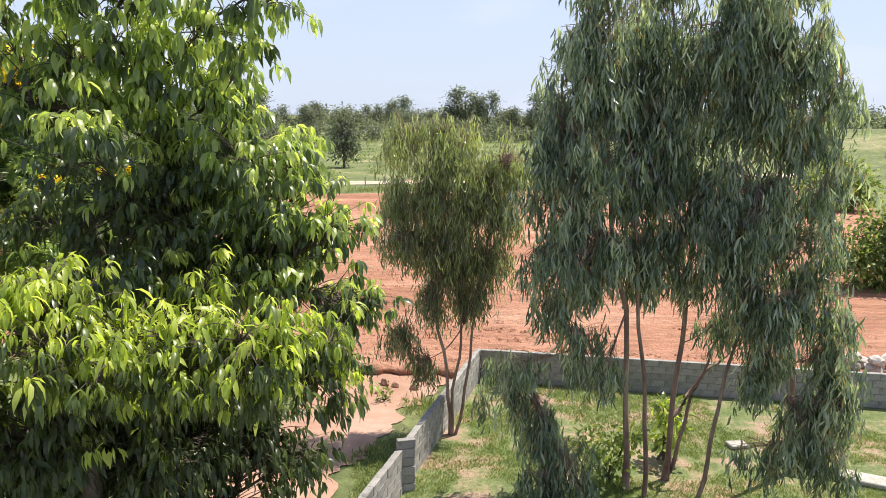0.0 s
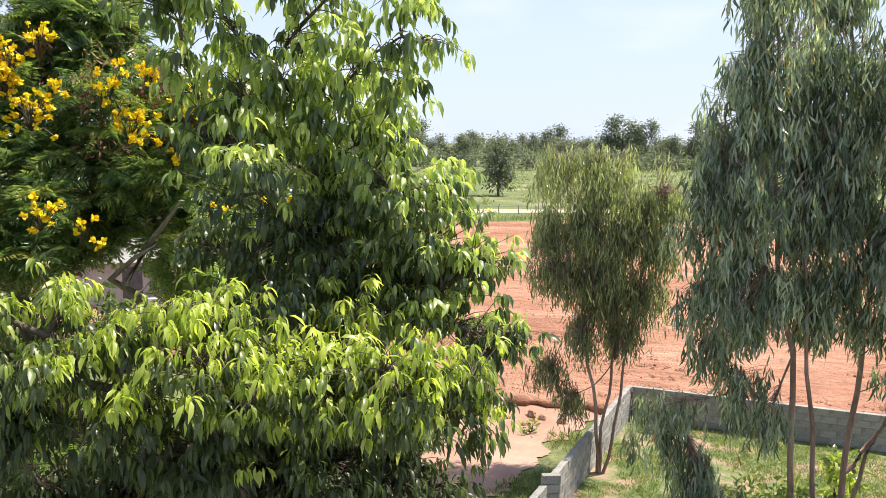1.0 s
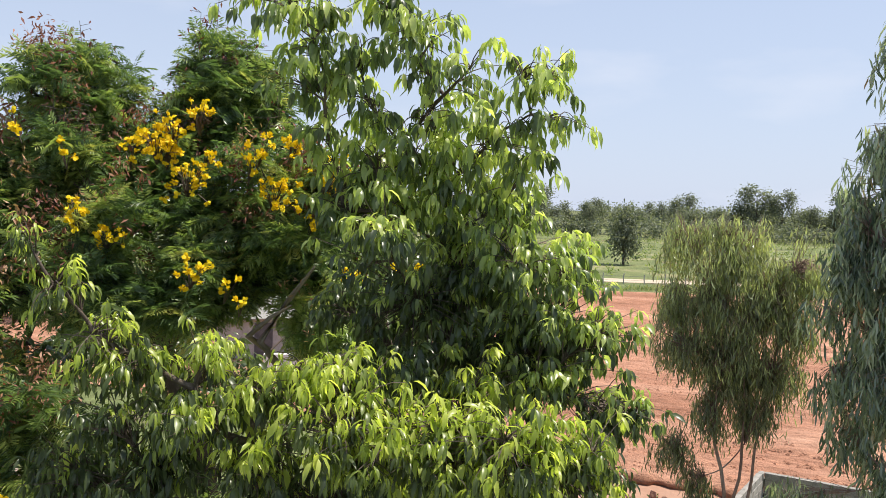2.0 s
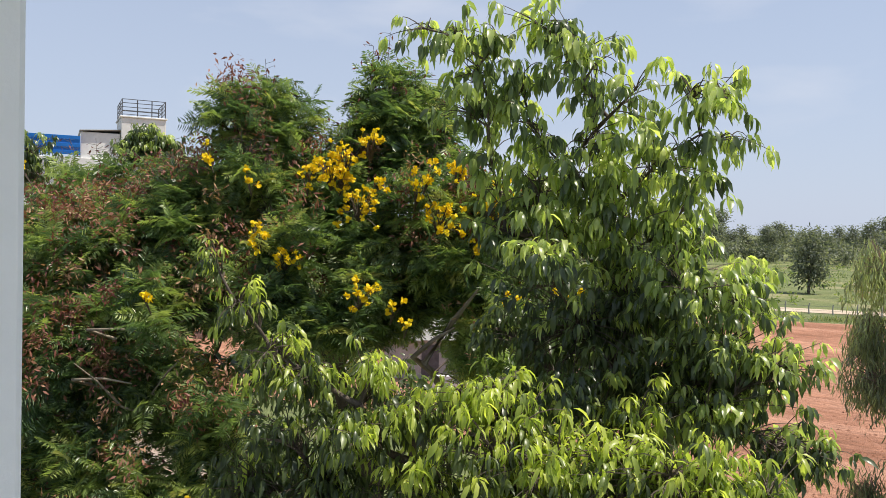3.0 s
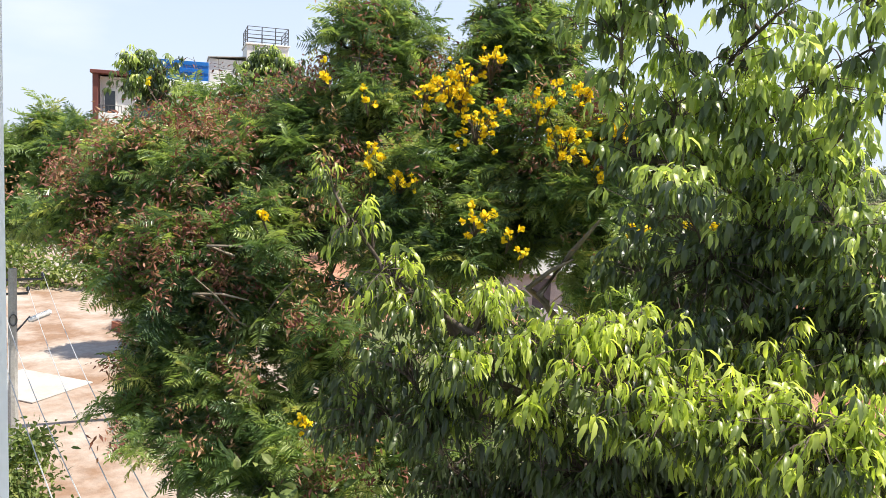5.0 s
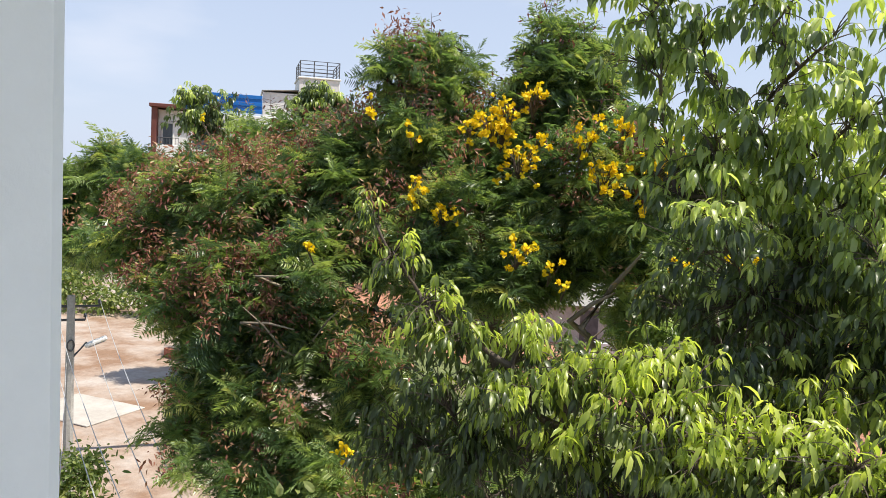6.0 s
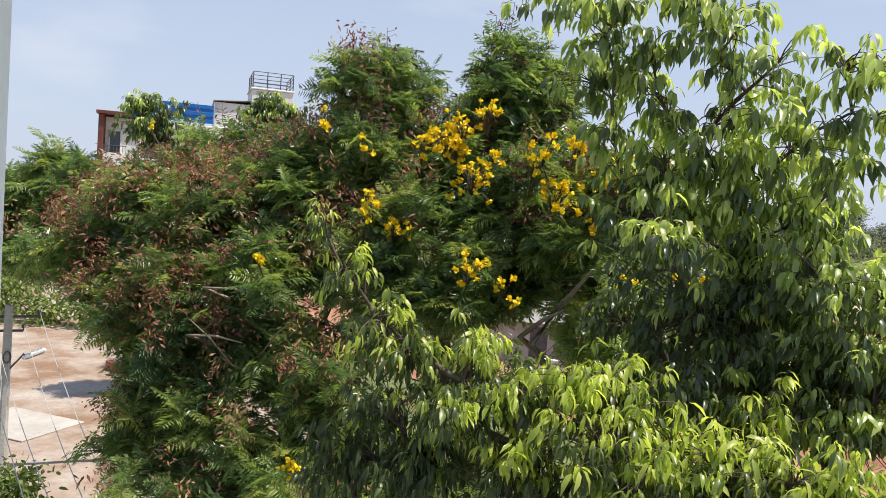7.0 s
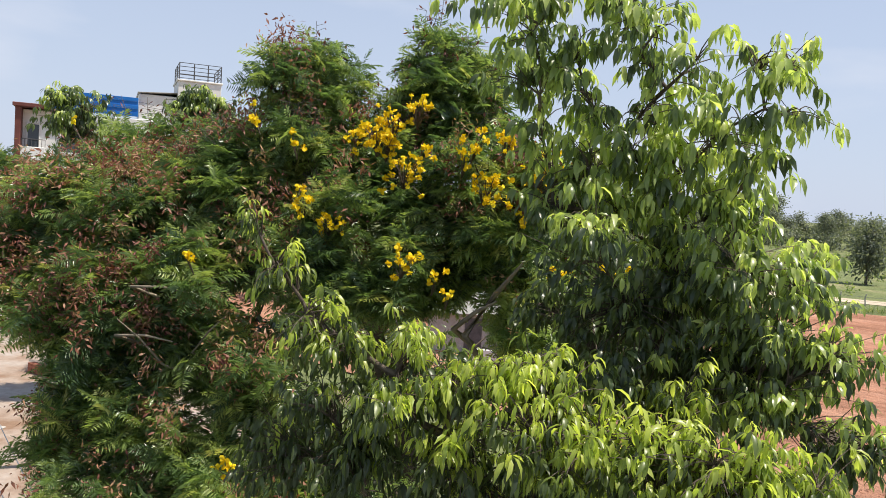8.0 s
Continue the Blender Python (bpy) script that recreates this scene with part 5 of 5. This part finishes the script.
bm.transform(HOUSE @ pose(0, 0, 14.02, 0, -4, 0))
part("room_roof", bm, MORTAR, house, "thin grey edge of the sloping roof")
house_box("stair_tower", (4.3, 0.4, 12.2), (7.4, 5, 15.3), WHITEWASH, house)
house_box("tower_coping", (4.2, 0.3, 15.3), (7.5, 5.1, 15.42), WHITEWASH, house)
rail = tagged(empty("roof_railing", HOUSE @ Vector((6.4, 2.7, 15.42))), "dark steel railing round the white tower top", "railing")
for u, w in ((4.35, 0.45), (5.4, 0.45), (6.4, 0.45), (7.35, 0.45), (4.35, 2.6), (7.35, 2.6), (4.35, 4.9), (7.35, 4.9), (5.8, 4.9)):
    house_box("post", (u - 0.035, w - 0.035, 15.42), (u + 0.035, w + 0.035, 16.65), STEEL, rail, 0.0)
for z in (15.75, 16.05, 16.35, 16.62):
    for lo, hi in (((4.35, 0.43), (7.35, 0.47)), ((4.35, 4.88), (7.35, 4.92)), ((4.33, 0.45), (4.37, 4.9)), ((7.33, 0.45), (7.37, 4.9))):
        house_box("rail", (*lo, z), (*hi, z + 0.045), STEEL, rail, 0.0)

# shed and low wall that show under the trees
shed = tagged(empty("shed", (-22, 34.5, 0)), "small grey shed with a sloping sheet roof", "shed")
SHED = pose(-21.8, 34.3, 0, 0, 0, 33)
for name, lo, hi, mat in (("wall", (-2.4, 0, 0), (2.4, 3.4, 2.1), POLE), ("doorway", (-0.5, -0.03, 0.05), (0.4, 0.05, 1.9), STEEL), ("window", (1.0, -0.03, 1.0), (1.8, 0.05, 1.7), GLASS_DARK)):
    bm = box(bmesh.new(), lo, hi, 0.01)
    bm.transform(SHED)
    part(name, bm, mat, shed)
for i in range(12):
    bm = box(bmesh.new(), (-2.7 + i * 0.45, -0.5, 0.02 * (i % 2)), (-2.25 + i * 0.45, 3.9, 0.05 + 0.02 * (i % 2)))
    bm.transform(SHED @ pose(0, 0, 2.2, 9, 0, 0))
    part("roof_sheet", bm, MORTAR, shed, "weathered grey roof sheet")
bm = box(bmesh.new(), (0, 0, 0), (7, 0.2, 1.15), 0.02)
bm.transform(pose(-19.5, 30.6, 0, 0, 0, 24))
tagged(part("low_wall", bm, WHITEWASH), "low whitewashed wall behind the trees", "wall")
bm = box(bmesh.new(), (0, 0, 0), (4.2, 0.2, 1.5), 0.02)
bm.transform(pose(-29.0, 17.3, 0, 0, 0, 10))
tagged(part("pink_wall", bm, PINK), "low pinkish plastered wall beside the road", "wall")

stack = tagged(empty("brick_stack", (-30.1, 16.3, 0)), "stack of red bricks at the roadside", "bricks")
me = bpy.data.meshes.new("brick")
bm = box(bmesh.new(), (-0.14, -0.065, -0.045), (0.14, 0.065, 0.045), 0.006)
bm.to_mesh(me)
bm.free()
me.materials.append(REDBRICK)
for c in range(4):
    for i in range(7):
        for j in range(2):
            ob = new("brick", me)
            ob.matrix_basis = pose(-0.9 + i * 0.3 + rng.normal() * 0.01, j * 0.15, 0.076 + c * 0.092, 0, 0, 0.8 * rng.normal())
            ob.parent = stack

# ---- street pole, lamp and cables ----
pole = tagged(empty("utility_pole", (-18.69, 7.45, 0)), "grey concrete utility pole with two steel cross arms", "pole")
v, f = tubes([(np.array([(-18.69, 7.45, 0), (-18.68, 7.46, 2.5), (-18.66, 7.48, 4.95), (-18.66, 7.48, 4.97)]), (0.13, 0.11, 0.09, 0.01))], 8)
np_mesh("shaft", v, f, POLE, pole)
ARM = np.array([0.37, 0.93, 0.0])
top_of = np.array([-18.66, 7.48, 0.0])
for z, reach in ((4.7, 0.6), (4.38, 0.3)):
    a, b = top_of - reach * ARM + (0, 0, z), top_of + reach * ARM + (0, 0, z)
    v, f = tubes([(np.array([a, b]), (0.03, 0.03))], 4)
    np_mesh("cross_arm", v, f, STEEL, pole)
    for e in (a, b):
        v, f = tubes([(np.array([e, e + (0, 0, 0.05), e + (0, 0, 0.07), e + (0, 0, 0.13), e + (0, 0, 0.16)]), (0.015, 0.015, 0.045, 0.04, 0.01))], 8)
        np_mesh("insulator", v, f, STEEL, pole)
ring = np.array([(-18.56, 7.44 + 0.08 * math.cos(a), 3.8 + 0.13 * math.sin(a)) for a in np.linspace(0, 6.28, 14)])
v, f = tubes([(ring, np.full(14, 0.016))], 5)
np_mesh("cable_coil", v, f, STEEL, pole)
lamp = tagged(empty("street_lamp", (-18.62, 7.52, 3.5)), "white street lamp head on a thin steel arm", "street lamp")
elbow, head = np.array([-18.57, 7.65, 3.68]), np.array([-18.47, 7.98, 3.85])
v, f = tubes([(np.array([(-18.62, 7.5, 3.5), elbow, head - 0.2 * ARM]), (0.025, 0.02, 0.02))], 6)
np_mesh("arm", v, f, STEEL, lamp)
bm = box(bmesh.new(), (-0.26, -0.09, -0.05), (0.26, 0.09, 0.05), 0.03)
bm.transform(Matrix.Translation(head) @ Matrix.Rotation(math.atan2(ARM[1], ARM[0]), 4, "Z") @ Matrix.Rotation(radians(-22), 4, "Y"))
part("lamp_head", bm, LAMP, lamp)
bm = box(bmesh.new(), (-0.2, -0.07, -0.062), (0.2, 0.07, -0.05))
bm.transform(Matrix.Translation(head) @ Matrix.Rotation(math.atan2(ARM[1], ARM[0]), 4, "Z") @ Matrix.Rotation(radians(-22), 4, "Y"))
part("lens", bm, SLAB, lamp)
for start, end in (((-18.44, 8.04, 4.86), (-5.97, 3.64, 5.28)), ((-18.55, 7.76, 4.54), (-6.18, 3.44, 5.29)), ((-18.77, 7.2, 4.54), (-6.3, 3.2, 5.31)), ((-18.88, 6.92, 4.86), (-6.4, 2.99, 5.34)), ((-18.7, 7.4, 3.4), (-6.6, 2.6, 4.9))):
    a, b = np.array(start), np.array(end)
    far = a + (b - a) * (1.16 - a[1]) / (b[1] - a[1])
    s = np.linspace(0, 1, 16)[:, None]
    line = a + (far - a) * s - np.array([0, 0, 0.54]) * 4 * s * (1 - s)
    v, f = tubes([(line, np.full(16, 0.006))], 4)
    tagged(np_mesh("cable", v, f, WIRE), "thin bare aluminium overhead cable", "cable", "overhead cables")
